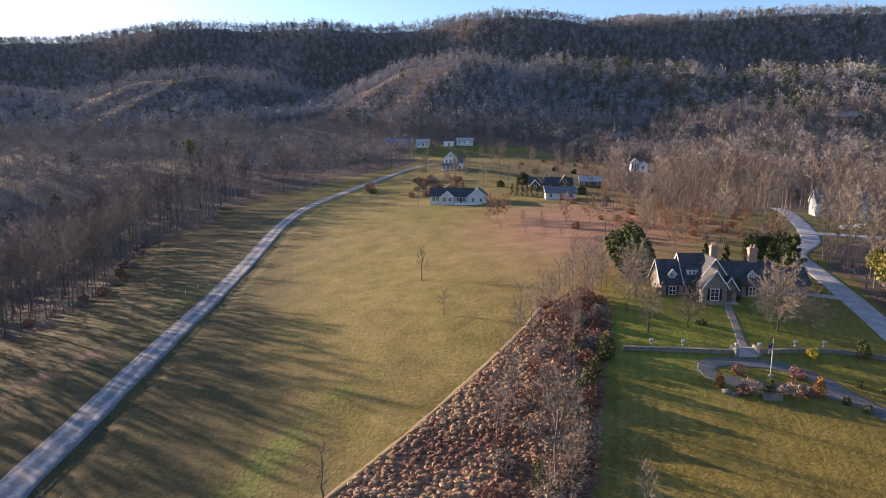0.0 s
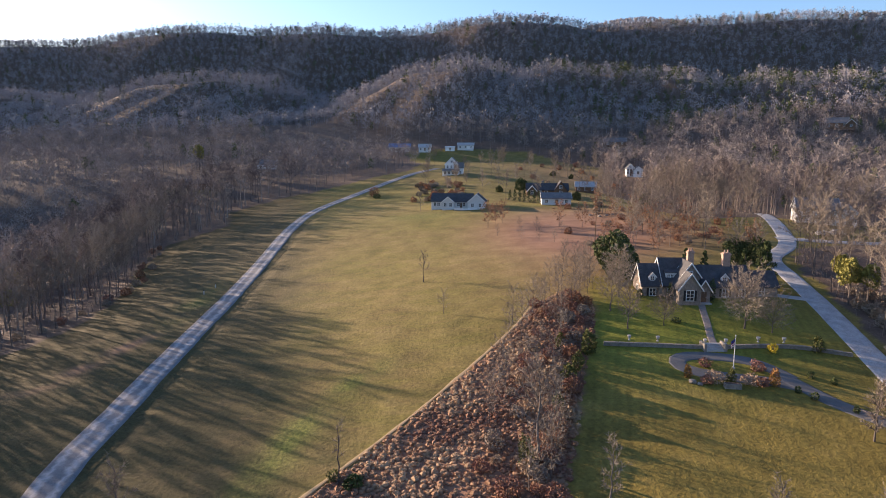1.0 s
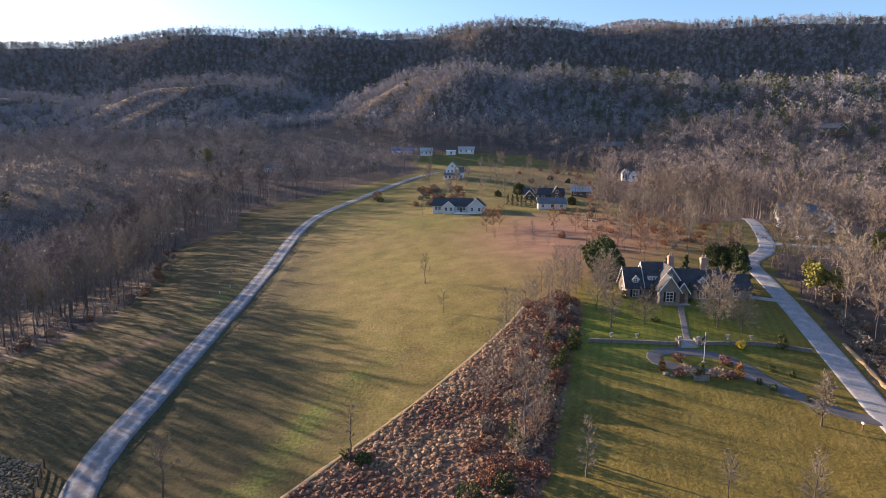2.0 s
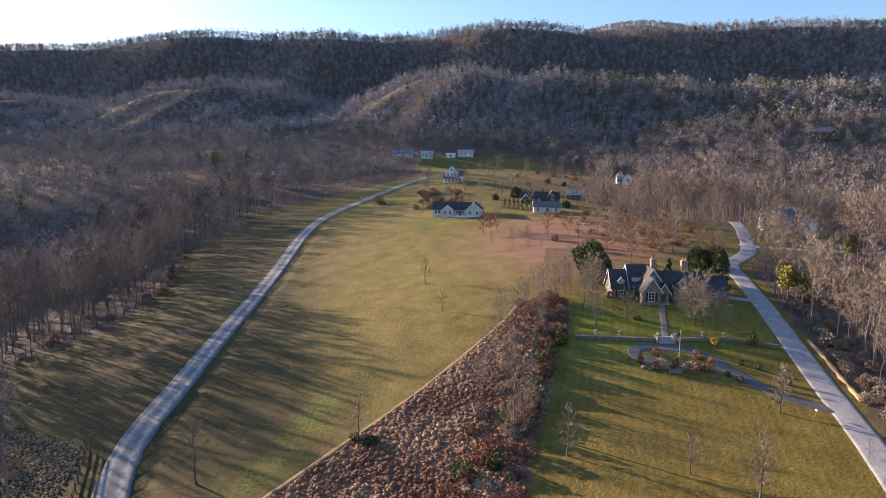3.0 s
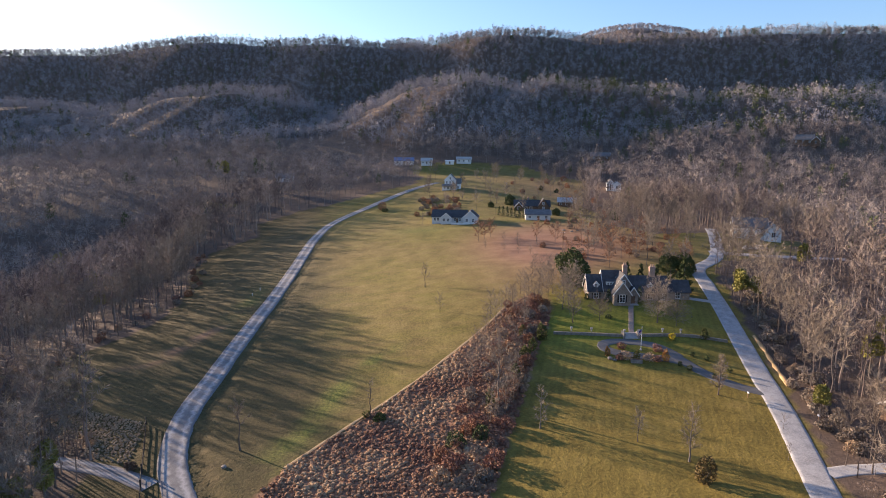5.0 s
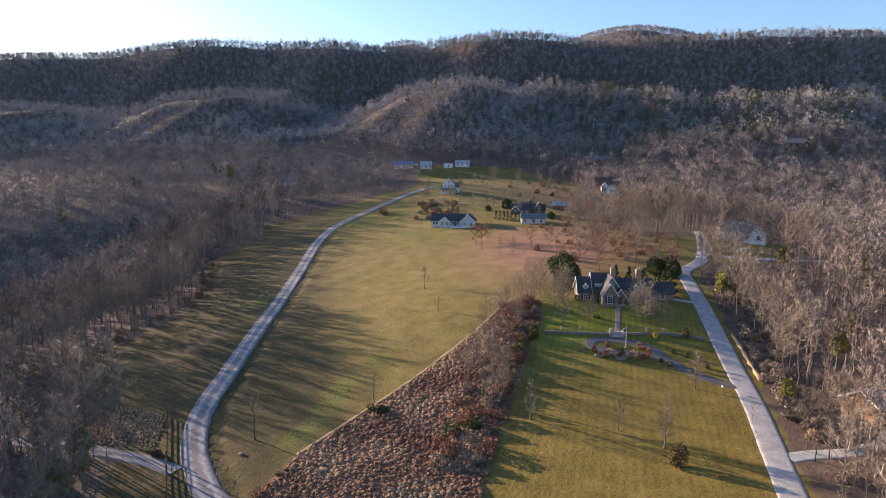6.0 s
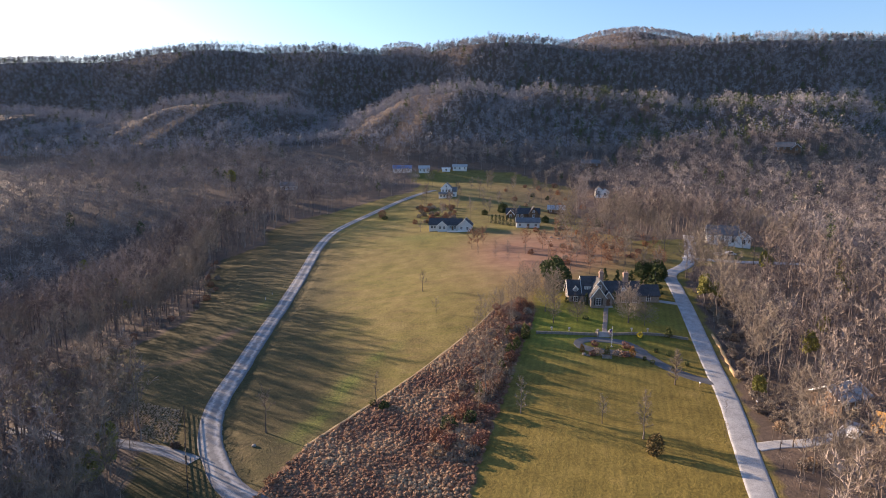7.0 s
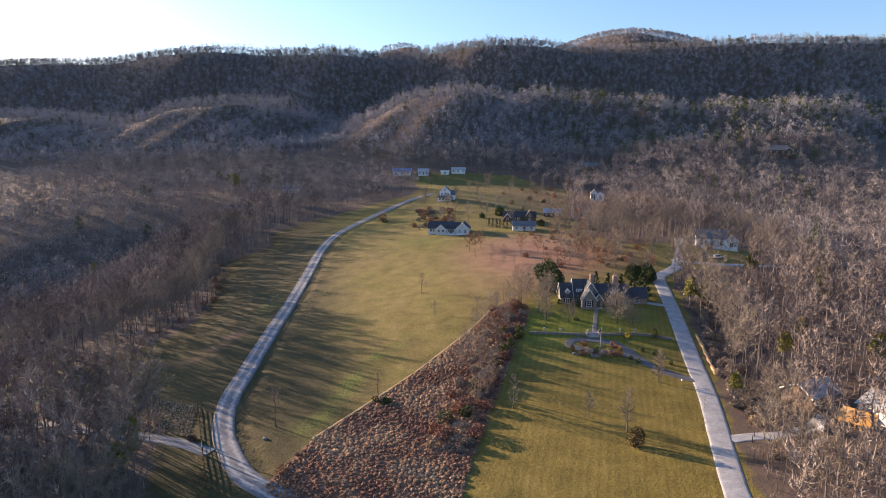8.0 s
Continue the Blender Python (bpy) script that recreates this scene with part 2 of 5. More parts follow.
def tri_mesh(name, tris, mat, tint=None):
    """A mesh from an array of loose triangles (n, 3, 3)."""
    n = len(tris)
    me = bpy.data.meshes.new(name)
    me.vertices.add(3 * n)
    me.loops.add(3 * n)
    me.polygons.add(n)
    me.vertices.foreach_set("co", np.asarray(tris, np.float32).ravel())
    me.loops.foreach_set("vertex_index", np.arange(3 * n, dtype=np.int32))
    me.polygons.foreach_set("loop_start", np.arange(0, 3 * n, 3, dtype=np.int32))
    me.update(calc_edges=True)
    if tint is not None:
        me.attributes.new("tint", "FLOAT", "FACE").data.foreach_set("value", np.asarray(tint, np.float32))
    me.materials.append(mat)
    return me


def axis_steps(parts):
    out = [parts[0][0]]
    for a, b, step in parts:
        out += list(np.linspace(a, b, max(2, int(round((b - a) / step)) + 1))[1:])
    return np.array(out)


def build_ground():
    gx = axis_steps([(-4200, -1200, 200), (-1200, -600, 40), (-600, -130, 12), (-130, 130, 1.5), (130, 600, 12), (600, 1200, 40), (1200, 4200, 200)])
    gy = axis_steps([(-2500, -340, 200), (-340, -60, 5), (-60, 270, 1.5), (270, 500, 5), (500, 1100, 10), (1100, 1500, 25), (1500, 4500, 100)])
    X, Y = np.meshgrid(gx, gy)
    Z = height(X, Y)
    wob = np.array([noise.noise(Vector((a * 0.11, b * 0.11, 3.0))) for a, b in zip(X.ravel(), Y.ravel())]).reshape(X.shape)
    wob2 = np.array([noise.noise(Vector((a * 0.4, b * 0.4, 9.0))) for a, b in zip(X.ravel(), Y.ravel())]).reshape(X.shape)
    ditch = [(a + 4.4 * (d - b) / math.hypot(c - a, d - b), b - 4.4 * (c - a) / math.hypot(c - a, d - b)) for (a, b), (c, d) in zip(LANE[6:], LANE[7:])]
    calm = np.clip(np.minimum.reduce([away(k, X, Y) for k in (LANE, STREET, LOOP, ENTRY, HOUSE_DRIVE, FOOTPATH, GATE_DRIVE, SIDE_DRIVE)]) / 7 - 0.35, 0, 1)
    Z = Z + calm * (0.16 * wob + 0.06 * wob2) - 0.6 * np.exp(-(away(ditch, X, Y) / 1.1) ** 2)
    Z = Z + np.where(Y > 1250, 16 * np.array([noise.fractal(Vector((a * 0.006, b * 0.006, 2.0)), 0.8, 2.0, 4) if b > 1250 else 0.0 for a, b in zip(X.ravel(), Y.ravel())]).reshape(X.shape), 0)
    w, h = len(gx), len(gy)
    idx = np.arange(w * h).reshape(h, w)
    quads = np.stack([idx[:-1, :-1], idx[:-1, 1:], idx[1:, 1:], idx[1:, :-1]], -1).reshape(-1, 4)
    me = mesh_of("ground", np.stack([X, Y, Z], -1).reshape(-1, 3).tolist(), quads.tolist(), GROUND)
    me.polygons.foreach_set("use_smooth", np.ones(len(quads), bool))
    wx, wy = X + 2.5 * wob, Y + 2.5 * wob2
    masks = {
        "open": inside(OPEN, wx, wy) + 0.9 * np.exp(-(((X + 140) / 15) ** 2 + ((Y - 326) / 15) ** 2) ** 2),
        "lawn": inside(LAWN, X + 0.5 * wob, Y),
        "rough": inside(BRUSH, X, Y) * 1.0 + 0.9 * np.exp(-(((X - 48) / 38) ** 2 + ((Y - 200) / 42) ** 2) ** 2) * (Y < 246) * inside(OPEN, X, Y) + 0.45 * np.exp(-(((X - 34) / 24) ** 2 + ((Y - 160) / 42) ** 2)) * (X > 0) + 0.5 * np.exp(-(((X - 75) / 35) ** 2 + ((Y - 380) / 60) ** 2)) + 0.8 * np.exp(-(away([(-82, 88), (-74, 100), (-67, 128)], X, Y) / 2.6) ** 2) * np.clip(0.3 + 2.2 * wob, 0, 1),
        # westward growing weight of the grass colour that holds painted tree shade
        "shaded_grass": 0.85 * smooth(6, 34, -(X + 0.22 * (Y - 70) + 6 * wob)) * (Y < 330),
        "swale": np.clip(1.1 * np.exp(-((away([(-13, 100), (-23, 80), (-28, 60), (-31, 42)], X, Y) / 3.2) ** 2)) * (0.45 + 1.3 * wob + 0.5 * wob2) + 0.55 * np.exp(-(((X + 12) / 16) ** 2 + ((Y - 238) / 7) ** 2)) + 0.5 * np.exp(-(((X + 66) / 4) ** 2 + ((Y - 150) / 22) ** 2)) * (0.6 + wob), 0, 1),
        "lush": np.exp(-(((X - 42) / 30) ** 2 + ((Y - 108) / 18) ** 2)),
    }
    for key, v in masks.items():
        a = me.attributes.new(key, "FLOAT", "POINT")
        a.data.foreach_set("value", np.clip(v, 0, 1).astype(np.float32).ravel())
    return tagged(new("ground", me), "hay meadow, lawn and leaf-littered woodland ground rising to mountains", "ground", kind="structure")


build_ground()


def curve_points(line, step=2.0):
    """A smooth line through points in plan, a point every step metres."""
    p = [Vector((*q, 0)) for q in line]
    p = [2 * p[0] - p[1]] + p + [2 * p[-1] - p[-2]]
    out = []
    for a, b, c, d in zip(p, p[1:], p[2:], p[3:]):
        n = max(2, int((c - b).length / step))
        for k in range(n):
            t = k / n
            out.append(0.5 * (2 * b + (c - a) * t + (2 * a - 5 * b + 4 * c - d) * t * t + (3 * b - a - 3 * c + d) * t**3))
    return out + [p[-2]]


def strip(name, line, half, mat, lift=0.12, label="", category="road", ragged=0.15, crown=0.06):
    pts = curve_points(line)
    cols = (-1.0, -0.9, -0.72, -0.5, -0.25, 0.0, 0.25, 0.5, 0.72, 0.9, 1.0)
    verts, faces = [], []
    for i, p in enumerate(pts):
        t = (pts[min(i + 1, len(pts) - 1)] - pts[max(i - 1, 0)]).normalized()
        side = Vector((t.y, -t.x, 0))
        base = float(height(p.x, p.y))
        wl = half + ragged * noise.noise(Vector((p.x * 0.3, p.y * 0.3, 1)))
        for k in cols:
            q = p + side * wl * k
            edge = abs(k) > 0.98
            z = 0.85 * float(height(q.x, q.y)) + 0.15 * base + (-0.12 if edge else lift + crown * (1 - k * k))
            verts.append((q.x, q.y, z))
    n = len(cols)
    for i in range(len(pts) - 1):
        for k in range(n - 1):
            faces.append((i * n + k, i * n + k + 1, i * n + n + k + 1, i * n + n + k))
    me = mesh_of(name, verts, faces, mat)
    for f in me.polygons:
        f.use_smooth = True
    a = me.attributes.new("across", "FLOAT", "POINT")
    a.data.foreach_set("value", np.tile(np.abs(np.array(cols, np.float32)), len(pts)))
    return tagged(new(name, me), label, category, kind="structure")


def wheel_tracks(m, pale, at):
    """Two worn wheel tracks along a strip, at a part of its half width."""
    nodes, links, b = m.node_tree.nodes, m.node_tree.links, m.node_tree.nodes["Principled BSDF"]
    old = b.inputs["Base Color"].links[0].from_socket
    n = nodes.new("ShaderNodeAttribute")
    n.attribute_name = "across"
    worn = mix(nodes, links, 0.5, n.outputs["Fac"], noise_of(nodes, links, 0.6, 4.0))
    mask = ramp(nodes, links, worn, [(at - 0.14, (0, 0, 0)), (at, (0.75, 0.75, 0.75)), (at + 0.14, (0, 0, 0))])
    links.new(mix(nodes, links, mask, old, pale), b.inputs["Base Color"])


wheel_tracks(GRAVEL, (0.42, 0.41, 0.395), 0.48)
strip("road_lane", LANE, 2.7, GRAVEL, 0.07, "grey gravel lane with pale wheel tracks through the meadow")
strip("road_street", STREET, 2.6, PAVED, 0.07, "pale worn asphalt street beside the lawn and woods", "road", 0.1)

# ---- trees ----


def tube(V, F, p0, p1, r0, r1, n=5):
    d = (p1 - p0).normalized()
    s = d.orthogonal().normalized()
    t = d.cross(s)
    k = len(V)
    for p, r in ((p0, r0), (p1, r1)):
        for i in range(n):
            a = 2 * math.pi * i / n
            V.append(p + (s * math.cos(a) + t * math.sin(a)) * r)
    for i in range(n):
        j = (i + 1) % n
        F.append((k + i, k + j, k + n + j, k + n + i))


def any_way(rng):
    while True:
        v = Vector((rng.uniform(-1, 1), rng.uniform(-1, 1), rng.uniform(-1, 1)))
        if 0.05 < v.length < 1:
            return v.normalized()


def sliver(T, p, way, length, width, rng):
    s = way.cross(any_way(rng)).normalized() * width * 0.5
    T.append((p - s, p + s, p + way * length))


def bare_tree(seed, high, spread, limbs=13, twigs=700, thin=0.075, low=0.3, puff=0, leaves=0, stout=1.0):
    """Trunk with limbs (verts, faces) and a crown of thin twigs (triangles), for a leafless tree."""
    rng = random.Random(seed)
    V, F, T, ends = [], [], [], []
    r = high * 0.0095 * stout
    p, spine = Vector((0, 0, -0.4)), []
    n = 7
    for i in range(n):
        q = Vector((rng.uniform(-1, 1) * 0.015 * high, rng.uniform(-1, 1) * 0.015 * high, high * 0.88 * (i + 1) / n))
        tube(V, F, p, q, r * (1 - 0.85 * i / n) * (1.5 if i == 0 else 1), r * (1 - 0.85 * (i + 1) / n), 6)
        spine.append((p.copy(), q.copy()))
        p = q
    for i in range(limbs):
        f = low + (0.97 - low) * (i + rng.random() * 0.8) / limbs
        a, b = spine[min(n - 1, int(f * n))]
        p = a.lerp(b, (f * n) % 1)
        turn = i * 2.4 + rng.uniform(-0.5, 0.5)
        lift = 0.35 + 0.9 * f + rng.uniform(-0.15, 0.25)
        way = Vector((math.cos(turn), math.sin(turn), lift)).normalized()
        long = spread * (1.15 - 0.75 * abs(f - 0.45)) * rng.uniform(0.7, 1.1)
        rr = r * 0.42 * (1.1 - f)
        for k in range(3):
            way = (way + any_way(rng) * 0.22 + Vector((0, 0, 0.1))).normalized()
            q = p + way * long / 3
            tube(V, F, p, q, rr * (1 - 0.28 * k), rr * (0.72 - 0.28 * k) + 0.008, 4)
            ends.append((p.copy(), q.copy(), way.copy()))
            for _ in range(2):
                w2 = (way + any_way(rng) * 0.75).normalized()
                e = q + w2 * long * rng.uniform(0.2, 0.36)
                tube(V, F, q, e, rr * 0.34, 0.012, 3)
                ends.append((q.copy(), e.copy(), w2.copy()))
            p = q
    for _ in range(twigs):
        a, b, way = ends[int(rng.random() * len(ends))]
        p = a.lerp(b, rng.uniform(0.15, 1.0))
        w = (way * 0.7 + any_way(rng) * 0.8 + Vector((0, 0, 0.25))).normalized()
        sliver(T, p, w, high * rng.uniform(0.035, 0.095), thin * rng.uniform(0.6, 1.3), rng)
    for _ in range(puff):
        d = any_way(rng)
        k = rng.uniform(0.35, 0.92)
        p = Vector((d.x * spread * k, d.y * spread * k, high * (0.56 + 0.42 * d.z * k)))
        w = (Vector((d.x, d.y, d.z * 0.8 + 0.35)) + any_way(rng) * 0.4).normalized()
        sliver(T, p, w, high * rng.uniform(0.05, 0.11), thin * rng.uniform(0.5, 1.0), rng)
    L = []
    for _ in range(leaves):
        a, b, way = ends[int(rng.random() * len(ends))]
        p = a.lerp(b, rng.uniform(0.2, 1.1)) + any_way(rng) * 0.5
        sliver(L, p, any_way(rng), rng.uniform(0.25, 0.5), 0.3, rng)
    return V, F, T, L


def conifer(seed, high, wide, low=0.08, clumps=900, size=0.5, round_top=False, trunk_r=0.016):
    rng = random.Random(seed)
    V, F, T = [], [], []
    tube(V, F, Vector((0, 0, -0.4)), Vector((0, 0, high * 0.95)), high * trunk_r, 0.03, 6)
    boughs = []
    for i in range(46):
        f = low + (0.98 - low) * (i + rng.random()) / 46
        k = (f - low) / (1 - low)
        reach = wide * (math.sin(math.pi * min(1, 0.16 + 0.84 * k)) ** 0.8 if round_top else (1 - k) ** 0.8 * 0.95 + 0.06) * rng.uniform(0.55, 1.15)
        turn = rng.uniform(0, 6.28)
        p = Vector((0, 0, f * high))
        q = p + Vector((math.cos(turn) * reach, math.sin(turn) * reach, reach * rng.uniform(-0.15, 0.4)))
        tube(V, F, p, q, 0.05, 0.015, 3)
        boughs.append((p, q))
    for _ in range(clumps):
        p, q = boughs[int(rng.random() * len(boughs))]
        c = p.lerp(q, rng.uniform(0.3, 1.0) ** 0.6) + any_way(rng) * size * 0.7
        w = (any_way(rng) + (q - p).normalized() * 0.6).normalized()
        sliver(T, c - w * size * 0.5, w, size * rng.uniform(0.8, 1.6), size * rng.uniform(0.4, 0.8), rng)
    return V, F, T, []


def leafy_bush(seed, w, h, n=420, size=0.28, cone=0.0, lift=0.0):
    """Stems and a shell of small leaf clumps with an uneven outline; lift: the height of a bare trunk below it."""
    rng = random.Random(seed)
    V, F, T = [], [], []
    if lift:
        tube(V, F, Vector((0, 0, -0.3)), Vector((0, 0, lift + h * 0.7)), 0.02 * (lift + h), 0.04, 6)
    for k in range(6):
        d = any_way(rng)
        tube(V, F, Vector((0, 0, lift - 0.2)), Vector((d.x * w * 0.3, d.y * w * 0.3, lift + h * 0.6)), 0.05, 0.015, 3)
    lobes = [(any_way(rng), rng.uniform(0.65, 1.2)) for _ in range(13)]
    for _ in range(n):
        d = any_way(rng)
        k = max(s * max(0.0, d.dot(l)) ** 4 for l, s in lobes) * 0.5 + 0.6
        r = k * rng.uniform(0.4, 1.0) ** 0.4
        p = Vector((d.x * w / 2 * r, d.y * w / 2 * r, h * 0.5 + d.z * h * 0.5 * r))
        if cone:
            f = 1 - cone * max(0, p.z / h)
            p.x, p.y = p.x * f, p.y * f
        p.z = max(0.02, p.z if lift else (p.z - 0.16 * h) / 0.84) + lift
        way = (any_way(rng) + d * 0.5).normalized()
        sliver(T, p - way * size * 0.4, way, size * rng.uniform(0.8, 1.5), size * rng.uniform(0.6, 1.0), rng)
    return V, F, T, []


def tree_thing(name, made, crown_mat, label, category="tree", bark=None):
    V, F, T, L = made
    top = new(name)
    tagged(top, label, category)
    t = new("trunk", mesh_of("trunk", V, F, bark or BARK))
    c = new("crown", tri_mesh("crown", np.array(T), crown_mat))
    for o in (t, c):
        o.parent = top
    if L:
        o = new("dry_leaves", tri_mesh("dry_leaves", np.array(L), RUSSET))
        o.parent = top
    return top


def plant(model, x, y, turn=0.0, scale=1.0, label="", group=""):
    ob = copy_thing(model, pose(x, y, float(height(x, y))))
    ob.rotation_euler, ob.scale = (0, 0, turn), (scale, scale, scale)
    return tagged(ob, label, group=group)


def keep_first(model, x, y, turn=0.0, scale=1.0):
    model.location, model.rotation_euler, model.scale = (x, y, float(height(x, y))), (0, 0, turn), (scale,) * 3


def proto(made):
    """Loose triangles of a tree, trunk and crown together."""
    V, F, T, L = made
    tris = []
    for f in F:
        tris.append([V[f[0]], V[f[1]], V[f[2]]])
        tris.append([V[f[0]], V[f[2]], V[f[3]]])
    return np.array(tris + list(T) + list(L), float)


def simple_tree(seed, high, wide, twigs, thin, trunk=0.1):
    """A far leafless tree: a thin trunk and several rounded lobes of twigs that lie along the lobes' skin."""
    rng = random.Random(seed)
    T = []
    for a in (0.3, 1.9):
        s = Vector((math.cos(a), math.sin(a), 0)) * trunk
        T.append((-s, s, Vector((0, 0, high * 0.7))))
    lobes = []
    for k in range(6):
        f = rng.uniform(0.42, 0.84)
        out = wide * rng.uniform(0.1, 0.6) * (1.25 - 0.8 * f)
        a = k * 2.4 + rng.uniform(-0.6, 0.6)
        lobes.append((Vector((math.cos(a) * out, math.sin(a) * out, high * f)), wide * rng.uniform(0.4, 0.62)))
    for _ in range(twigs):
        c, r = lobes[rng.randrange(6)]
        d = any_way(rng)
        if d.z < -0.4:
            d.z = -d.z
        p = c + d * r * rng.uniform(0.6, 1.0)
        w = (any_way(rng) * 0.75 + Vector((0, 0, 0.4)) + d * 0.35).normalized()
        s = w.cross(d + any_way(rng) * 0.3).normalized() * thin * 0.5 * rng.uniform(0.7, 1.4)
        T.append((p - s, p + s, p + w * high * rng.uniform(0.07, 0.15)))
    return np.array(T, float)


def simple_pine(seed, high, wide, n, size):
    """A far pine: a bare lower trunk and whorls of needle clumps."""
    rng = random.Random(seed)
    T = [(Vector((-0.12, 0, 0)), Vector((0.12, 0, 0)), Vector((0, 0, high)))]
    for _ in range(n):
        f = 0.34 + 0.66 * rng.random() ** 0.8
        turn = rng.uniform(0, 6.28)
        reach = wide * (1.2 - f) ** 0.7 * rng.uniform(0.35, 1.0)
        d = Vector((math.cos(turn), math.sin(turn), 0.7))
        p = Vector((d.x * reach, d.y * reach, f * high))
        w = (any_way(rng) + Vector((d.x, d.y, 0.0)) * 0.5).normalized()
        s = w.cross(d + any_way(rng) * 0.4).normalized() * size * 0.4
        T.append((p - s, p + s, p + w * size * rng.uniform(0.8, 1.5)))
    return np.array(T, float)


def scatter(name, protos, xs, ys, mat, label, low=0.75, high=1.25, seed=1, category="woods"):
    """Many trees, bushes or tussocks joined into one thing that nobody could count."""
    rng = np.random.default_rng(seed)
    zs, out, tint = height(xs, ys), [], []
    pick = rng.integers(0, len(protos), len(xs))
    for i, p in enumerate(protos):
        k = np.nonzero(pick == i)[0]
        if not len(k):
            continue
        a, s = rng.uniform(0, 6.283, len(k)), rng.uniform(low, high, len(k))
        c, d = np.cos(a) * s, np.sin(a) * s
        q = np.empty((len(k), *p.shape))
        q[..., 0] = c[:, None, None] * p[None, ..., 0] - d[:, None, None] * p[None, ..., 1] + xs[k][:, None, None]
        q[..., 1] = d[:, None, None] * p[None, ..., 0] + c[:, None, None] * p[None, ..., 1] + ys[k][:, None, None]
        q[..., 2] = s[:, None, None] * p[None, ..., 2] + zs[k][:, None, None]
        out.append(q.reshape(-1, 3, 3))
        tint.append(np.repeat(rng.random(len(k)), len(p)))
    return tagged(new(name, tri_mesh(name, np.concatenate(out), mat, np.concatenate(tint))), label, category, kind="stuff")


def jittered(x0, x1, y0, y1, step, seed, amount=0.85):
    rng = np.random.default_rng(seed)
    gx, gy = np.meshgrid(np.arange(x0, x1, step), np.arange(y0, y1, step))
    gx, gy = gx.ravel() + rng.uniform(-0.5, 0.5, gx.size) * step * amount, gy.ravel() + rng.uniform(-0.5, 0.5, gy.size) * step * amount
    return gx, gy


def wooded(x, y):
    """Where the woods stand: off the open land, the roads and the clearings round houses."""
    ok = ~inside(OPEN, x, y) & (away(STREET, x, y) > 4.5) & (away(LANE, x, y) > 5)
    for cx, cy, r in CLEARINGS:
        ok &= np.hypot(x - cx, y - cy) > r
    thin = np.random.default_rng(len(x)).random(x.shape)
    ok &= (thin > 0.6) | (away([(129, 205), (98, 120)], x, y) > 12)
    ok &= (thin > 0.86) | (away([(-22, 456), (-135, 527)], x, y) > 27)
    ok &= (thin > 0.75) | (away([(111, 380), (84, 250)], x, y) > 9)
    return ok


CLEARINGS = [(-145, 338, 20), (114, 385, 9), (128, 210, 14), (-57, 48, 6), (128, 487, 16), (297, 485, 10), (92, 44, 8), (80, 56, 6), (70, 50, 5), (-135, 400, 12), (-70, 65, 8), (108, 366, 9), (103, 350, 8), (133, 200, 12), (-140, 324, 13), (-136, 311, 9), (-120, 402, 11), (-115, 388, 10), (292, 470, 9), (104, 47, 6), (96, 46, 7)]
bare = [tree_thing("bare_tree", bare_tree(10 + i, 18.0 + 1.6 * i % 5, 4.6, low=0.4, limbs=13, twigs=1150, thin=0.078, stout=0.6), TWIG, "tall leafless deciduous tree with pale trunk and grey-brown twigs") for i in range(5)]

# near edges of the woods: single trees
wx, wy = jittered(-150, 150, -10, 330, 5.6, 5)
ok = wooded(wx, wy)
wx, wy = wx[ok], wy[ok]
near = (away(OPEN, wx, wy) < 17) & (wy < 240) & (wy > 8)
order = np.argsort(away(OPEN, wx[near], wy[near]))[:170]
rng = random.Random(77)
for n, k in enumerate(order):
    x, y = float(wx[near][k]), float(wy[near][k])
    m = bare[n % 5]
    if n < 5:
        keep_first(m, x, y, rng.uniform(0, 6), rng.uniform(0.75, 1.1))
        tagged(m, group="trees at the edge of the woods")
    else:
        plant(m, x, y, rng.uniform(0, 6), rng.uniform(0.7, 1.12), group="trees at the edge of the woods")
rest = np.ones(len(wx), bool)
rest[np.nonzero(near)[0][order]] = False
ex, ey = jittered(-150, -60, 2, 74, 5.3, 14)
ok = wooded(ex, ey)
wx, wy, rest = np.concatenate([wx, ex[ok]]), np.concatenate([wy, ey[ok]]), np.concatenate([rest, np.ones(int(ok.sum()), bool)])
mids = [proto(bare_tree(40 + i, 17.5 + i, 4.4, limbs=8, twigs=290, thin=0.145, low=0.5)) for i in range(4)]
mids = [np.concatenate([p[:84], p[-290:]]) for p in mids]
scatter("near_woods", mids, wx[rest], wy[rest], NEARWOODS, "leafless grey-brown deciduous woods beside the meadow and street", 0.7, 1.22, 3)
fx, fy = jittered(-340, 380, 0, 520, 7.0, 6)
ok = wooded(fx, fy) & ~((abs(fx) < 150) & (fy < 330) & (fy > -10)) & (abs(fx) < 60 + 0.75 * (fy + 90))
lights = [simple_tree(60 + i, 14 + 1.4 * i, 4.7, 110, 0.19) for i in range(5)]
fx, fy = fx[ok], fy[ok]
pine = np.random.default_rng(31).random(len(fx)) < np.where(fx > 60, 0.05, 0.022)
scatter("valley_pines", [simple_pine(84 + i, 11 + 2 * i, 3.4, 110, 0.9) for i in range(3)], fx[pine], fy[pine], PINES, "olive green pines scattered through the valley woods", 0.7, 1.1, 32)
fx, fy = fx[~pine], fy[~pine]
scatter("valley_woods", lights, fx, fy, WOODS, "leafless brown deciduous woods across the valley floor", 0.6, 1.25, 4)
hx, hy = jittered(-1150, 1150, 520, 1260, 6.9, 8)
ok = wooded(hx, hy) & (hy < 1010 - 0.13 * hx + 0.00008 * hx * hx + 25) & (abs(hx) < 60 + 0.75 * (hy + 90))
hx, hy = hx[ok], hy[ok]
pine = np.random.default_rng(4).random(len(hx)) < 0.07 + 0.2 * ((hx > 120) & (hy < 720))
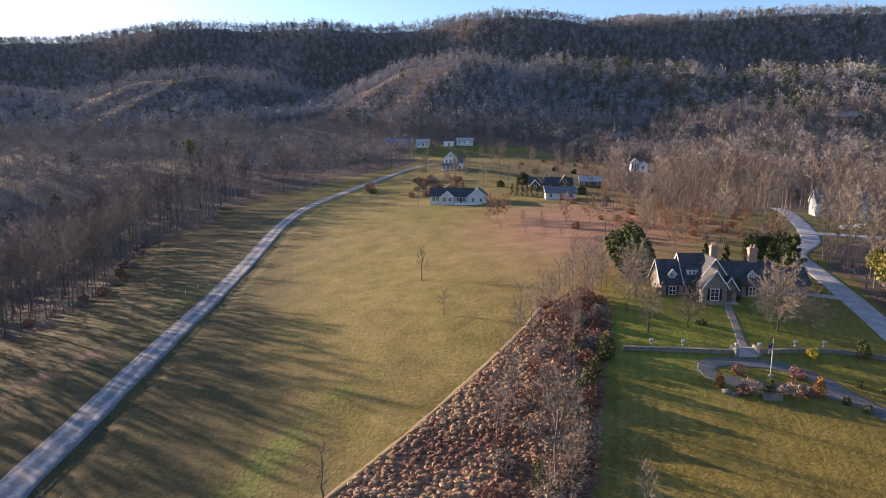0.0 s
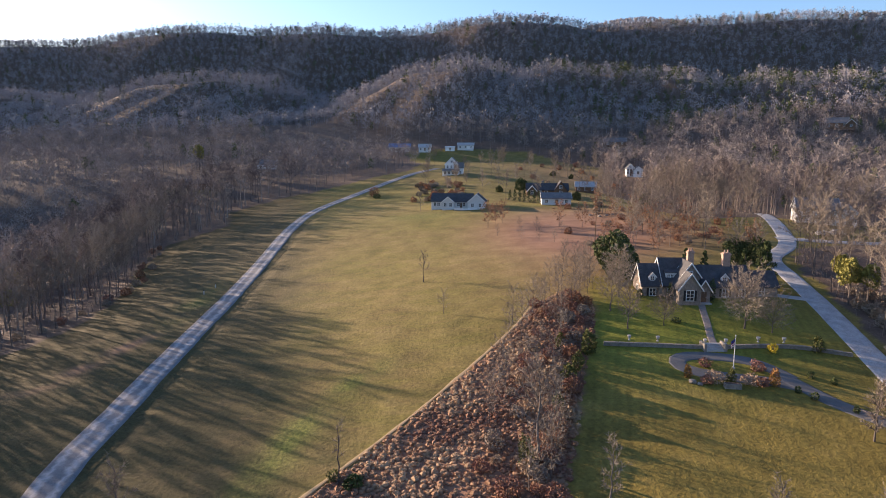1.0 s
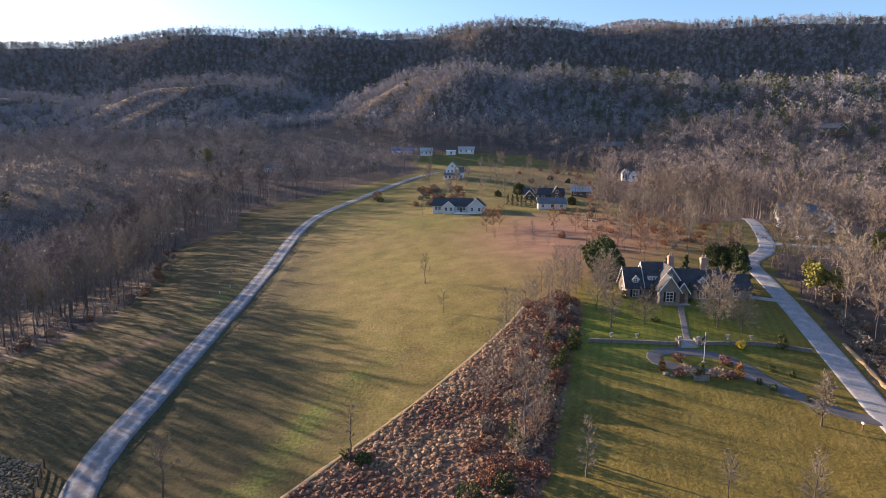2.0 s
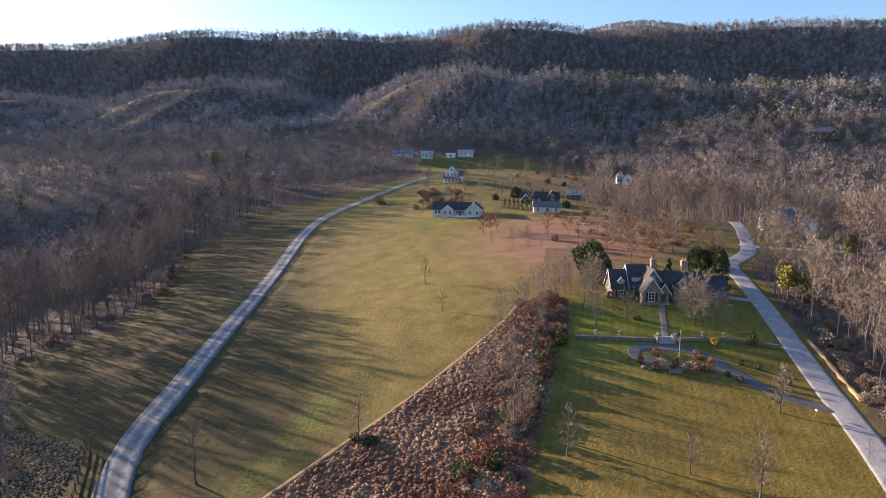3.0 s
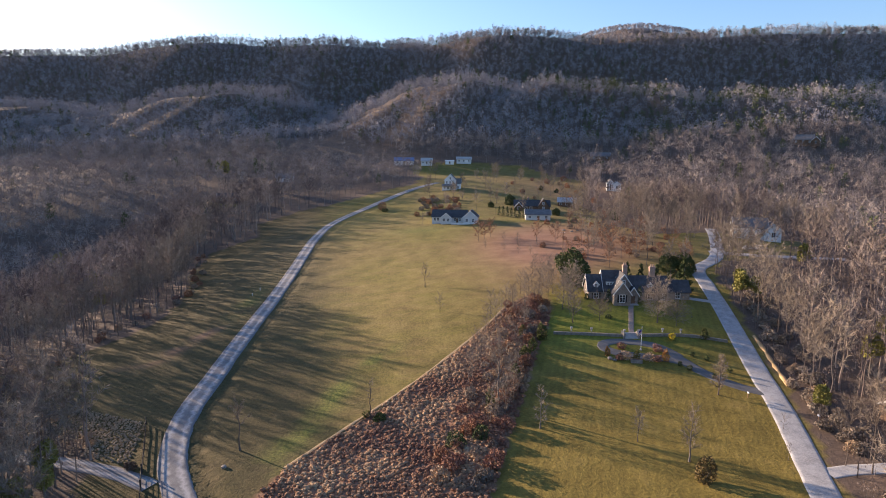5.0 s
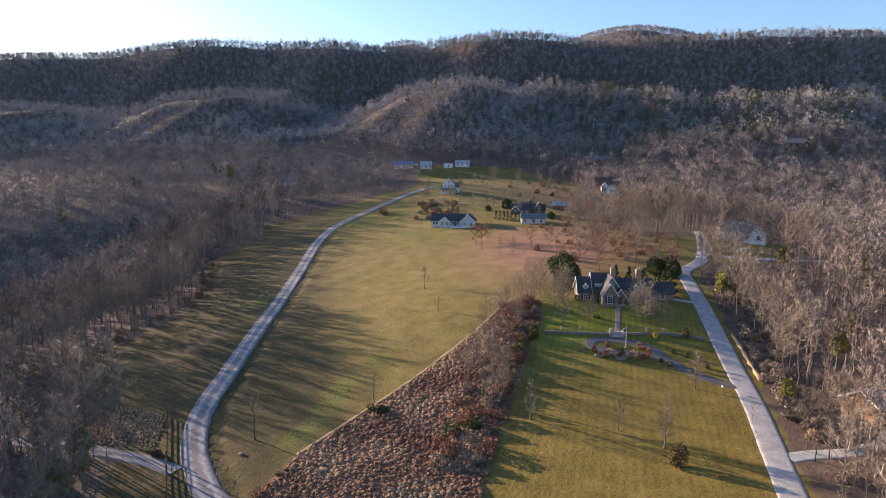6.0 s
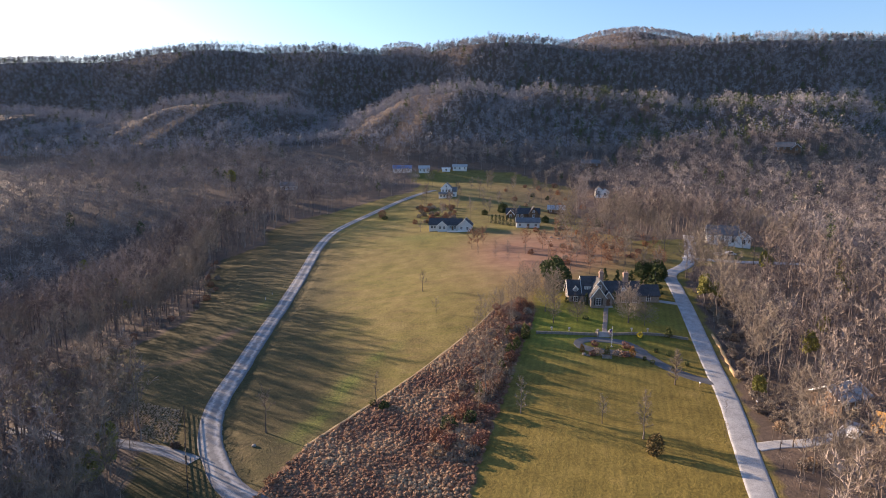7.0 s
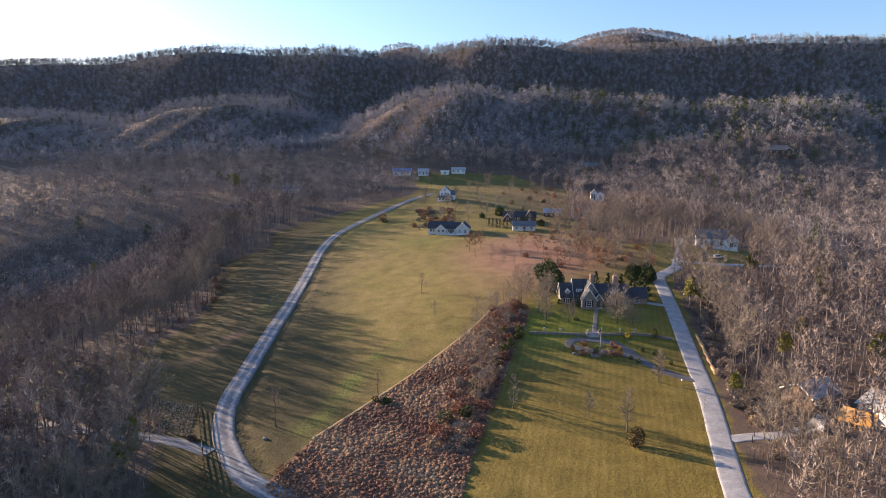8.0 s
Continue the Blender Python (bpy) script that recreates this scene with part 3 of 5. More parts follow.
far = [simple_tree(70 + i, 10 + 1.5 * i, 5.0, 40, 0.6) for i in range(5)]
scatter("mountain_woods", far, hx[~pine], hy[~pine], HAZED_WOODS, "leafless brown woods covering the mountainside", 0.6, 1.25, 5)
pines = [simple_pine(80 + i, 12 + 1.5 * i, 3.8, 40, 1.5) for i in range(3)]
ux, uy = jittered(250, 1150, 2020, 2420, 15, 12)
clumps = [simple_tree(90 + i, 17, 8.0, 34, 1.5) for i in range(2)]
vx, vy = jittered(-420, 30, 2150, 2400, 15, 13)
scatter("distant_woods", clumps, np.concatenate([ux, vx]), np.concatenate([uy, vy]), HAZED_WOODS, "leafless woods on distant hills beyond the ridge", 0.9, 1.4, 15)
scatter("mountain_pines", pines, hx[pine], hy[pine], PINES, "scattered dull green pines on the mountainside", 0.7, 1.1, 6)

# low undergrowth along the edges of the woods
ux, uy = jittered(-150, 125, 5, 235, 3.6, 22)
ok = wooded(ux, uy) & (away(OPEN, ux, uy) < 24)
scatter("undergrowth", [simple_tree(110 + i, 2.4 + 0.5 * i, 1.7, 46, 0.075) for i in range(3)], ux[ok], uy[ok], NEARWOODS, "tangled leafless undergrowth along the edge of the woods", 0.6, 1.3, 23)

# the trees that stand along the crest
rx = np.random.default_rng(16).uniform(-1000, 1000, 620)
ry = 1010 - 0.13 * rx + 0.00008 * rx * rx + np.random.default_rng(17).uniform(-16, 10, 620)
keep = np.sin(rx * 0.021) + 0.7 * np.sin(rx * 0.057 + 1) > -0.75
crest = [simple_tree(95 + i, 14 + 1.5 * i, 5.0, 85, 0.6) - (0, 0, 5.5) for i in range(3)] + [simple_pine(98, 14, 4.2, 60, 1.7) - (0, 0, 4.0)]
scatter("crest_trees", crest, rx[keep], ry[keep], mottled("crest_bark", (0.1, 0.085, 0.07), (0.24, 0.2, 0.16), 0.05, 0.6, 0.95), "dark leafless trees and pines standing along the mountain crest", 0.65, 1.2, 18)

bx = np.random.default_rng(19).uniform(-1000, 1000, 1000)
by = 1010 - 0.13 * bx + 0.00008 * bx * bx + np.random.default_rng(20).uniform(-12, 8, 1000)
scatter("crest_scrub", [simple_tree(101 + i, 7.5, 4.8, 50, 0.8) - (0, 0, 4.2) for i in range(2)], bx, by, bpy.data.materials["crest_bark"], "low dark scrub along the mountain crest", 0.6, 1.2, 21)

# dry tussocks of the rough strip


def tussock(seed):
    rng = random.Random(seed)
    ring = [(math.cos(6.283 * i / 7), math.sin(6.283 * i / 7)) for i in range(7)]
    rows = []
    for r, z in ((0.46, -0.25), (0.54, 0.2), (0.34, 0.4)):
        rows.append([Vector((c * r * rng.uniform(0.55, 1.4), s * r * rng.uniform(0.55, 1.4), z * rng.uniform(0.6, 1.35))) for c, s in ring])
    T = []
    for a, b in zip(rows, rows[1:]):
        for i in range(7):
            j = (i + 1) % 7
            T += [(a[i], a[j], b[j]), (a[i], b[j], b[i])]
    top = Vector((0.08, 0.05, 0.5))
    for i in range(7):
        T.append((rows[2][i], rows[2][(i + 1) % 7], top))
    for _ in range(15):
        a, k = rng.uniform(0, 6.283), rng.uniform(0.1, 0.5)
        p = Vector((math.cos(a) * k, math.sin(a) * k, 0.42 - 0.5 * k))
        sliver(T, p, Vector((math.cos(a) * 0.7, math.sin(a) * 0.7, rng.uniform(0.4, 1.2))).normalized(), rng.uniform(0.2, 0.5), 0.13, rng)
    return np.array(T, float)


tx, ty = jittered(-35, 33, 4, 131, 0.8, 9)
ok = inside(BRUSH, tx, ty)
scatter("dry_tussocks", [tussock(i) for i in range(6)], tx[ok], ty[ok], TUSSOCK, "dense tan and russet tussocks of dead grass and bramble", 0.35, 1.05, 7, "brush")
SCRUB = [(-56, 49), (-60.5, 65), (-75, 70), (-92, 73), (-100, 64), (-80, 54), (-68, 51.5)]
tx, ty = jittered(-100, -54, 46, 76, 0.62, 33)
ok = inside(SCRUB, tx, ty) & (away(GATE_DRIVE, tx, ty) > 2.6)
scatter("pale_scrub", [tussock(i + 20) for i in range(4)], tx[ok], ty[ok], mottled("pale_dead_grass", (0.2, 0.15, 0.1), (0.42, 0.33, 0.22), 0.25, 4, 0.95), "pale dead grass and weeds beside the field gate", 0.25, 0.55, 34, "brush")

# ---- building parts ----
GLASS, gn, gl, gb = material("window_glass", 0.08)
gb.inputs["Base Color"].default_value, gb.inputs["Specular IOR Level"].default_value = (0.03, 0.035, 0.04, 1), 0.6
SIDING = mottled("pale_siding", (0.52, 0.52, 0.5), (0.66, 0.65, 0.62), 0.4, 6, 0.7)
FIELDSTONE = mottled("house_stone", (0.15, 0.125, 0.1), (0.36, 0.3, 0.25), 1.6, 5, 0.9, 0.04)
GREYROOF = mottled("grey_roof", (0.1, 0.1, 0.105), (0.19, 0.185, 0.18), 0.6, 6, 0.9, 0.02)
PALEROOF = mottled("pale_roof", (0.3, 0.3, 0.29), (0.45, 0.44, 0.42), 0.6, 6, 0.8, 0.02)
BLUEROOF = mottled("blue_roof", (0.06, 0.13, 0.28), (0.12, 0.2, 0.36), 0.6, 6, 0.6)
LOG = mottled("log_wall", (0.1, 0.06, 0.04), (0.2, 0.13, 0.08), 0.8, 6, 0.85)
ORANGE = mottled("raw_timber", (0.4, 0.2, 0.05), (0.62, 0.36, 0.11), 1.0, 7, 0.8, 0.01)
BLACK = mottled("black_board", (0.015, 0.014, 0.013), (0.045, 0.042, 0.04), 2, 9, 0.8)
CLAY = mottled("clay_bank", (0.36, 0.22, 0.1), (0.58, 0.4, 0.2), 0.9, 6, 0.95, 0.06)
MULCH = mottled("mulch", (0.06, 0.04, 0.03), (0.15, 0.1, 0.07), 1.5, 8, 0.95, 0.04)
CONCRETE = mottled("concrete", (0.3, 0.28, 0.26), (0.46, 0.43, 0.4), 0.8, 7, 0.9, 0.01)
DARKCAR = mottled("dark_car_paint", (0.02, 0.02, 0.025), (0.05, 0.05, 0.06), 1, 6, 0.3)
RUBBER = mottled("rubber", (0.015, 0.015, 0.015), (0.035, 0.035, 0.035), 3, 9, 0.85)
FLAGRED = mottled("flag_red", (0.3, 0.03, 0.035), (0.42, 0.06, 0.06), 3, 9, 0.8)
FLAGBLUE = mottled("flag_blue", (0.03, 0.04, 0.16), (0.05, 0.06, 0.24), 3, 9, 0.8)
STEEL = mottled("pale_metal", (0.5, 0.5, 0.5), (0.68, 0.68, 0.66), 2, 9, 0.45)


def thing(name, x, y, label, category, z=None, turn=0.0, group=""):
    ob = new(name)
    ob.location, ob.rotation_euler = (x, y, float(height(x, y)) if z is None else z), (0, 0, radians(turn))
    return tagged(ob, label, category, group)


def part(name, bm, mat, parent, label=""):
    me = bpy.data.meshes.new(name)
    bm.normal_update()
    bm.to_mesh(me)
    bm.free()
    me.materials.append(mat)
    ob = new(name, me)
    ob.parent = parent
    return tagged(ob, label)


def add_box(bm, x0, x1, y0, y1, z0, z1, bevel=0.0):
    m = Matrix.Translation(((x0 + x1) / 2, (y0 + y1) / 2, (z0 + z1) / 2)) @ Matrix.Diagonal((x1 - x0, y1 - y0, z1 - z0, 1))
    made = bmesh.ops.create_cube(bm, size=1, matrix=m)
    if bevel:
        edges = {e for v in made["verts"] for e in v.link_edges}
        bmesh.ops.bevel(bm, geom=list(edges), offset=bevel, segments=1, affect="EDGES")
    return bm


def box(x0, x1, y0, y1, z0, z1, bevel=0.0):
    return add_box(bmesh.new(), x0, x1, y0, y1, z0, z1, bevel)


def prism(profile, axis, a, b):
    """A profile of (u, z) drawn out along x or y from a to b."""
    bm = bmesh.new()
    put = (lambda u, z, w: (w, u, z)) if axis == "x" else (lambda u, z, w: (u, w, z))
    ends = [[bm.verts.new(put(u, z, w)) for u, z in profile] for w in (a, b)]
    bm.faces.new(ends[0])
    bm.faces.new(ends[1][::-1])
    n = len(profile)
    for i in range(n):
        bm.faces.new([ends[0][i], ends[1][i], ends[1][(i + 1) % n], ends[0][(i + 1) % n]])
    bmesh.ops.recalc_face_normals(bm, faces=bm.faces)
    return bm


def gable(house, x0, x1, y0, y1, eave, ridge, axis, wall, roof, trim=None, deep=1.6, over=0.4):
    """Walls with a gable roof over them; the ridge runs along the axis."""
    u0, u1, a, b = (y0, y1, x0, x1) if axis == "x" else (x0, x1, y0, y1)
    mid = (u0 + u1) / 2
    part("wall", prism([(u0, -deep), (u1, -deep), (u1, eave), (mid, ridge - 0.05), (u0, eave)], axis, a, b), wall, house)
    slope = (ridge - eave) / (mid - u0)
    t = 0.22
    for s, u in ((-1, u0), (1, u1)):
        e = u + s * over
        ez = eave - over * slope
        part("roof", prism([(e, ez), (mid, ridge), (mid, ridge + t), (e, ez + t)], axis, a - over, b + over), roof, house)
    if trim:
        for w in (a - over - 0.06, b + over):
            for s, u in ((-1, u0), (1, u1)):
                e = u + s * (over + 0.05)
                ez = eave - (over + 0.05) * slope
                part("rake_board", prism([(e, ez - 0.12), (mid, ridge - 0.12), (mid, ridge + t + 0.05), (e, ez + t + 0.05)], axis, w, w + 0.06), trim, house)


def window(house, x, y, z, w, h, side="front", frame_mat=None, shutters=False, rows=2):
    """A framed window; side: front and back look along y, east and west along x."""
    turn = {"front": 0, "back": 180, "east": 90, "west": -90}[side]
    holder = new("window")
    holder.parent = house
    holder.location, holder.rotation_euler = (x, y, z), (0, 0, radians(turn))
    fm = frame_mat or WHITE
    bm = bmesh.new()
    f = 0.12
    for b in ((-w / 2 - f, w / 2 + f, -0.07, 0.05, h, h + f), (-w / 2 - f, w / 2 + f, -0.12, 0.05, -f, 0), (-w / 2 - f, -w / 2, -0.07, 0.05, 0, h), (w / 2, w / 2 + f, -0.07, 0.05, 0, h), (-0.04, 0.04, -0.05, 0.03, 0, h)):
        add_box(bm, *b)
    for k in range(1, rows):
        add_box(bm, -w / 2, w / 2, -0.04, 0.02, h * k / rows - 0.03, h * k / rows + 0.03)
    part("window_frame", bm, fm, holder)
    part("pane", box(-w / 2, w / 2, -0.015, 0.04, 0, h), GLASS, holder)
    if shutters:
        for s in (-1, 1):
            bm = box(s * (w / 2 + 0.38) - 0.24, s * (w / 2 + 0.38) + 0.24, -0.06, 0.03, -0.05, h + 0.05, 0.01)
            part("shutter", bm, BLACK, holder)


def chimney(house, x, y, w, d, z0, z1, mat):
    bm = box(x - w / 2, x + w / 2, y - d / 2, y + d / 2, z0, z1)
    add_box(bm, x - w / 2 - 0.12, x + w / 2 + 0.12, y - d / 2 - 0.12, y + d / 2 + 0.12, z1 - 0.5, z1 - 0.25)
    c = part("chimney", bm, mat, house, "brick chimney with clay pots")
    for s in (-1, 1):
        bm = bmesh.new()
        bmesh.ops.create_cone(bm, cap_ends=True, segments=10, radius1=0.2, radius2=0.16, depth=0.7, matrix=Matrix.Translation((x + s * w * 0.22, y, z1 + 0.3)))
        part("chimney_pot", bm, BRICK, c)


def dormer(house, x, y, z, w, h, depth, wall, roof, trim):
    """A small gabled dormer, its window at the front; y is its front."""
    part("dormer", prism([(x - w / 2, z), (x + w / 2, z), (x + w / 2, z + h), (x, z + h + w * 0.55), (x - w / 2, z + h)], "y", y, y + depth), wall, house)
    for s in (-1, 1):
        e = x + s * (w / 2 + 0.22)
        part("dormer_roof", prism([(e, z + h - 0.24), (x, z + h + w * 0.55), (x, z + h + w * 0.55 + 0.14), (e, z + h - 0.1)], "y", y - 0.22, y + depth), trim if w < 1.2 else roof, house)
        part("rake_board", prism([(e, z + h - 0.32), (x, z + h + w * 0.55 - 0.08), (x, z + h + w * 0.55 + 0.18), (e, z + h - 0.06)], "y", y - 0.3, y - 0.22), trim, house)
    window(house, x, y - 0.02, z + 0.25, w * 0.5, h * 0.8, "front", WHITE)


def door(house, x, y, z, w=1.0, h=2.1, mat=None, side=1):
    d = part("door", box(x - w / 2, x + w / 2, y - 0.08, y + 0.05, z, z + h, 0.01), mat or LOG, house)
    bm = bmesh.new()
    bmesh.ops.create_icosphere(bm, subdivisions=1, radius=0.05, matrix=Matrix.Translation((x + w * 0.38, y - 0.12, z + 1.0)))
    part("door_handle", bm, STEEL, d)


# ---- the stone house ----


def stone_house():
    h = thing("stone_house", 55.5, 124, "large stone country house with dark shingle roofs and steep gables", "house", 10.3)
    gable(h, -12.8, -8, 0.6, 7.5, 2.9, 6.9, "x", FIELDSTONE, SHINGLE, WHITE)
    gable(h, -8.2, -1.5, 0.2, 9, 3.1, 8.1, "x", FIELDSTONE, SHINGLE, WHITE)
    gable(h, -2, 10.5, -0.4, 7.6, 2.9, 6.7, "x", FIELDSTONE, SHINGLE)
    gable(h, 10.3, 17, 1, 7, 2.6, 5.4, "x", FIELDSTONE, SHINGLE)
    gable(h, -6.6, -2.0, -4.8, 2.4, 3.3, 6.4, "y", FIELDSTONE, SHINGLE, WHITE)
    gable(h, -5.6, -0.6, -1.2, 4.5, 4.6, 8.0, "y", FIELDSTONE, SHINGLE, WHITE)
    gable(h, -2.1, 0.6, -3.2, 1.0, 2.7, 4.7, "y", FIELDSTONE, SHINGLE, WHITE)
    chimney(h, -2.0, 2.6, 1.3, 1.0, 5, 10.2, BRICK)
    chimney(h, 6.4, 3.8, 1.6, 1.1, 4, 9.6, BRICK)
    for x, y in ((-10.5, 1.3), (5.0, 0.5)):
        dormer(h, x, y, 3.6, 1.5, 1.0, 3.2, SIDING, SHINGLE, WHITE)
    # long low dormer of the tall block
    part("dormer", prism([(1.2, 3.8), (1.2, 5.5), (4.4, 6.2), (4.4, 3.8)], "x", -7.6, -4.9), SIDING, h)
    part("dormer_roof", prism([(0.95, 5.5), (4.5, 6.3), (4.5, 6.42), (0.95, 5.62)], "x", -7.8, -4.7), SHINGLE, h)
    for x in (-7.0, -6.2, -5.4):
        window(h, x, 1.18, 4.2, 0.5, 0.9)
    window(h, -4.3, -4.82, 0.7, 1.5, 2.1, "front", WHITE, True, 3)
    window(h, -10.5, 0.58, 0.5, 1.3, 1.6, "front", WHITE, True)
    window(h, -6.9, 0.18, 0.6, 0.8, 1.5)
    window(h, 5.0, -0.42, 0.6, 1.3, 1.6, "front", WHITE, True)
    window(h, 8.6, -0.42, 0.6, 1.2, 1.6, "front", WHITE, True)
    window(h, 13.5, 0.98, 0.7, 1.2, 1.5)
    window(h, -3.1, -1.22, 5.2, 0.7, 1.0)
    window(h, -12.82, 4, 0.7, 1.1, 1.5, "west")
    door(h, -0.75, -3.22, 0.0, 1.1, 2.2)
    part("porch_step", box(-2.0, 0.6, -4.4, -3.2, -0.8, -0.02, 0.03), CONCRETE, h)
    return h


stone_house()

# ---- other houses ----


def ranch_house():
    h = thing("ranch_house", 3.5, 250, "long single-storey white house with dark gable roofs beside the meadow", "house", 18.0, -6)
    gable(h, -11, 6, 0.2, 9, 2.7, 5.6, "x", SIDING, SHINGLE)
    gable(h, -6.2, -1.4, -2.4, 4, 2.7, 4.7, "y", SIDING, SHINGLE, WHITE)
    gable(h, 4.5, 11.5, -2.6, 7, 2.9, 5.9, "y", SIDING, SHINGLE, WHITE)
    for x, y in ((-9.5, 0.18), (-8, 0.18), (-4.9, -2.42), (-2.7, -2.42), (0.3, 0.18), (2.6, 0.18), (6.3, -2.62), (9.4, -2.62)):
        window(h, x, y, 0.8, 1.0, 1.4)
    for x in (6.2, 9.6):
        window(h, x, -2.62, -1.3, 1.0, 0.8)
    door(h, 1.4, 0.18, 0.0)
    part("deck", box(-1.0, 10.8, -5.0, -2.7, -0.5, -0.3, 0.02), CONCRETE, h, "pale timber deck")
    bm = bmesh.new()
    for k in range(9):
        add_box(bm, -0.95 + k * 1.45, -0.85 + k * 1.45, -4.98, -4.88, -1.9, 0.6)
    part("deck_post", bm, WHITE, h)
    part("deck_rail", box(-1, 10.8, -5.0, -4.86, 0.5, 0.62), WHITE, h)
    part("deck_screen", box(-1, 10.8, -4.96, -4.9, -0.25, 0.38), WHITE, h)


def tower_house():
    h = thing("tall_house", 1.0, 350, "tall white farmhouse with steep grey roof and a porch", "house", 27.3, -5)
    gable(h, -3.6, 3.6, 0, 8, 6.2, 9.8, "y", WHITE, GREYROOF, WHITE)
    gable(h, 2, 6.5, 1.5, 7.5, 4.2, 6.9, "x", WHITE, GREYROOF, WHITE)
    gable(h, -4.8, 4.2, -2.2, 0.2, 2.6, 3.5, "x", WHITE, GREYROOF)
    for x in (-2.2, 0, 2.2):
        window(h, x, -0.02, 3.9, 0.9, 1.5)
    for x in (-3.4, -1.2, 1.0, 3.0):
        window(h, x, -2.22, 0.6, 1.0, 1.5)
    window(h, 0, -0.02, 7.0, 0.8, 1.1)
    window(h, 5, 1.48, 0.8, 1.0, 1.4)
    bm = box(-4.8, 4.2, -4.4, -2.3, -1.6, -0.2)
    part("porch", bm, CONCRETE, h)
    for k in range(5):
        part("porch_post", box(-4.7 + k * 2.15, -4.55 + k * 2.15, -4.3, -4.15, -0.2, 2.5), WHITE, h)
    part("porch_roof", box(-5, 4.4, -4.6, -2.2, 2.5, 2.68, 0.03), GREYROOF, h)


def plain_house(name, x, y, w, d, eave, ridge, axis, turn, wall, roof, label, wing=0.0, z=None, windows=3, garage=False):
    h = thing(name, x, y, label, "house" if "house" in name else "outbuilding", z, turn)
    gable(h, -w / 2, w / 2, -d / 2, d / 2, eave, ridge, axis, wall, roof, WHITE)
    for k in range(windows):
        window(h, -w / 2 + w * (k + 0.5) / windows, -d / 2 - 0.02, eave * 0.3, min(1.1, w * 0.2), eave * 0.48)
        if eave > 4.5:
            window(h, -w / 2 + w * (k + 0.5) / windows, -d / 2 - 0.02, eave * 0.66, 0.9, 1.3)
    window(h, w / 2 + 0.02, 0, eave * 0.3, 1.0, eave * 0.45, "east")
    if wing:
        gable(h, w / 2 - 1, w / 2 + wing, -d / 2 - 1.5, d / 4, eave * 0.85, ridge * 0.8, "y", wall, roof, WHITE)
        window(h, w / 2 + wing / 2 - 0.5, -d / 2 - 1.52, eave * 0.25, 1.3, eave * 0.4)
    if garage:
        g = part("garage_door", box(w * 0.1, w * 0.1 + 2.6, -d / 2 - 0.06, -d / 2 + 0.02, 0, 2.2, 0.02), WHITE, h)
    elif eave > 2:
        door(h, w * 0.02, -d / 2 - 0.02, 0.0)
    return h


ranch_house()
tower_house()
plain_house("cottage_house", 44.5, 254, 12, 8, 2.6, 4.6, "x", -3, SIDING, GREYROOF, "low pale cottage with grey roof and shaded side lawn", 0, 19.6)


def log_house():
    h = thing("log_house", 45.5, 285, "long dark timber house with black roofs behind young firs", "house", 21.0, -4)
    gable(h, -9.5, 9.5, -4, 4, 2.6, 5.4, "x", LOG, SHINGLE)
    gable(h, 3.2, 8.6, -5.6, 0, 2.8, 6.6, "y", LOG, SHINGLE)
    gable(h, -9.0, -5.2, -5.4, 0, 2.4, 4.5, "y", LOG, SHINGLE, WHITE)
    for x, y in ((-7.1, -5.42), (-3.2, -4.02), (-0.6, -4.02), (5.9, -5.62)):
        window(h, x, y, 0.8, 1.1, 1.4)
    window(h, 5.9, -5.62, 3.4, 1.0, 1.3)
    door(h, 1.4, -4.02, 0.0)
    chimney(h, -2.0, 0.4, 1.0, 0.8, 4.0, 6.6, STONE)


log_house()
plain_house("long_house", 69, 311, 10, 7, 2.4, 4.6, "x", -10, LOG, PALEROOF, "low house with pale metal roof among bare trees", 0, 21.2)
plain_house("blue_house", -38, 474, 16, 9, 2.5, 5.0, "x", 4, SIDING, BLUEROOF, "far house with blue metal roof under the woods", 0)
plain_house("grey_house", -19, 473, 9, 8, 2.6, 5.0, "x", 0, SIDING, PALEROOF, "far grey house with pale roof under the woods", 0)
plain_house("garden_shed", 12, 478, 12, 7, 2.8, 4.6, "x", -4, SIDING, PALEROOF, "far pale barn with light metal roof at the field's end", 0, None, 3, True)
plain_house("white_shed", 0, 474, 7, 3, 2.4, 2.9, "x", 0, WHITE, WHITE, "small white shed at the far end of the field", 0, None, 1)
plain_house("hill_house", 128, 488, 16, 9, 3.0, 6.0, "x", -12, LOG, GREYROOF, "wide house with grey roof at the foot of the woods", 0)
plain_house("white_house", 112, 385, 5, 8, 4.6, 7.2, "y", -10, WHITE, GREYROOF, "narrow white two-storey house among bare trees", 4.5)
plain_house("upland_house", 300, 492, 15, 9, 4.0, 8.0, "x", -30, LOG, GREYROOF, "brown house with grey roof high among the woods", 5)
plain_house("porch_house", 129, 212, 13, 9, 4.8, 8.4, "x", -16, WHITE, GREYROOF, "white two-storey house with grey roof behind bare trees", 5, 17.2)
plain_house("street_house", 93, 60, 10, 8, 2.8, 5.2, "x", 25, LOG, PALEROOF, "small brown house with a pale roof hidden in bare woods", 0, 2.6)
plain_house("woodland_house", 106, 50, 10, 9, 2.8, 5.6, "y", 20, SIDING, PALEROOF, "house with pale grey hipped roof in bare woods", 3, 2.4)
plain_house("low_house", -138, 338, 13, 8, 2.6, 4.8, "x", 12, LOG, SHINGLE, "dark low house in a clearing of the western woods", 0)
plain_house("brick_house", -120, 406, 12, 8, 2.8, 5.6, "x", 8, SIDING, GREYROOF, "pale house with grey roof beyond the western woods", 0)


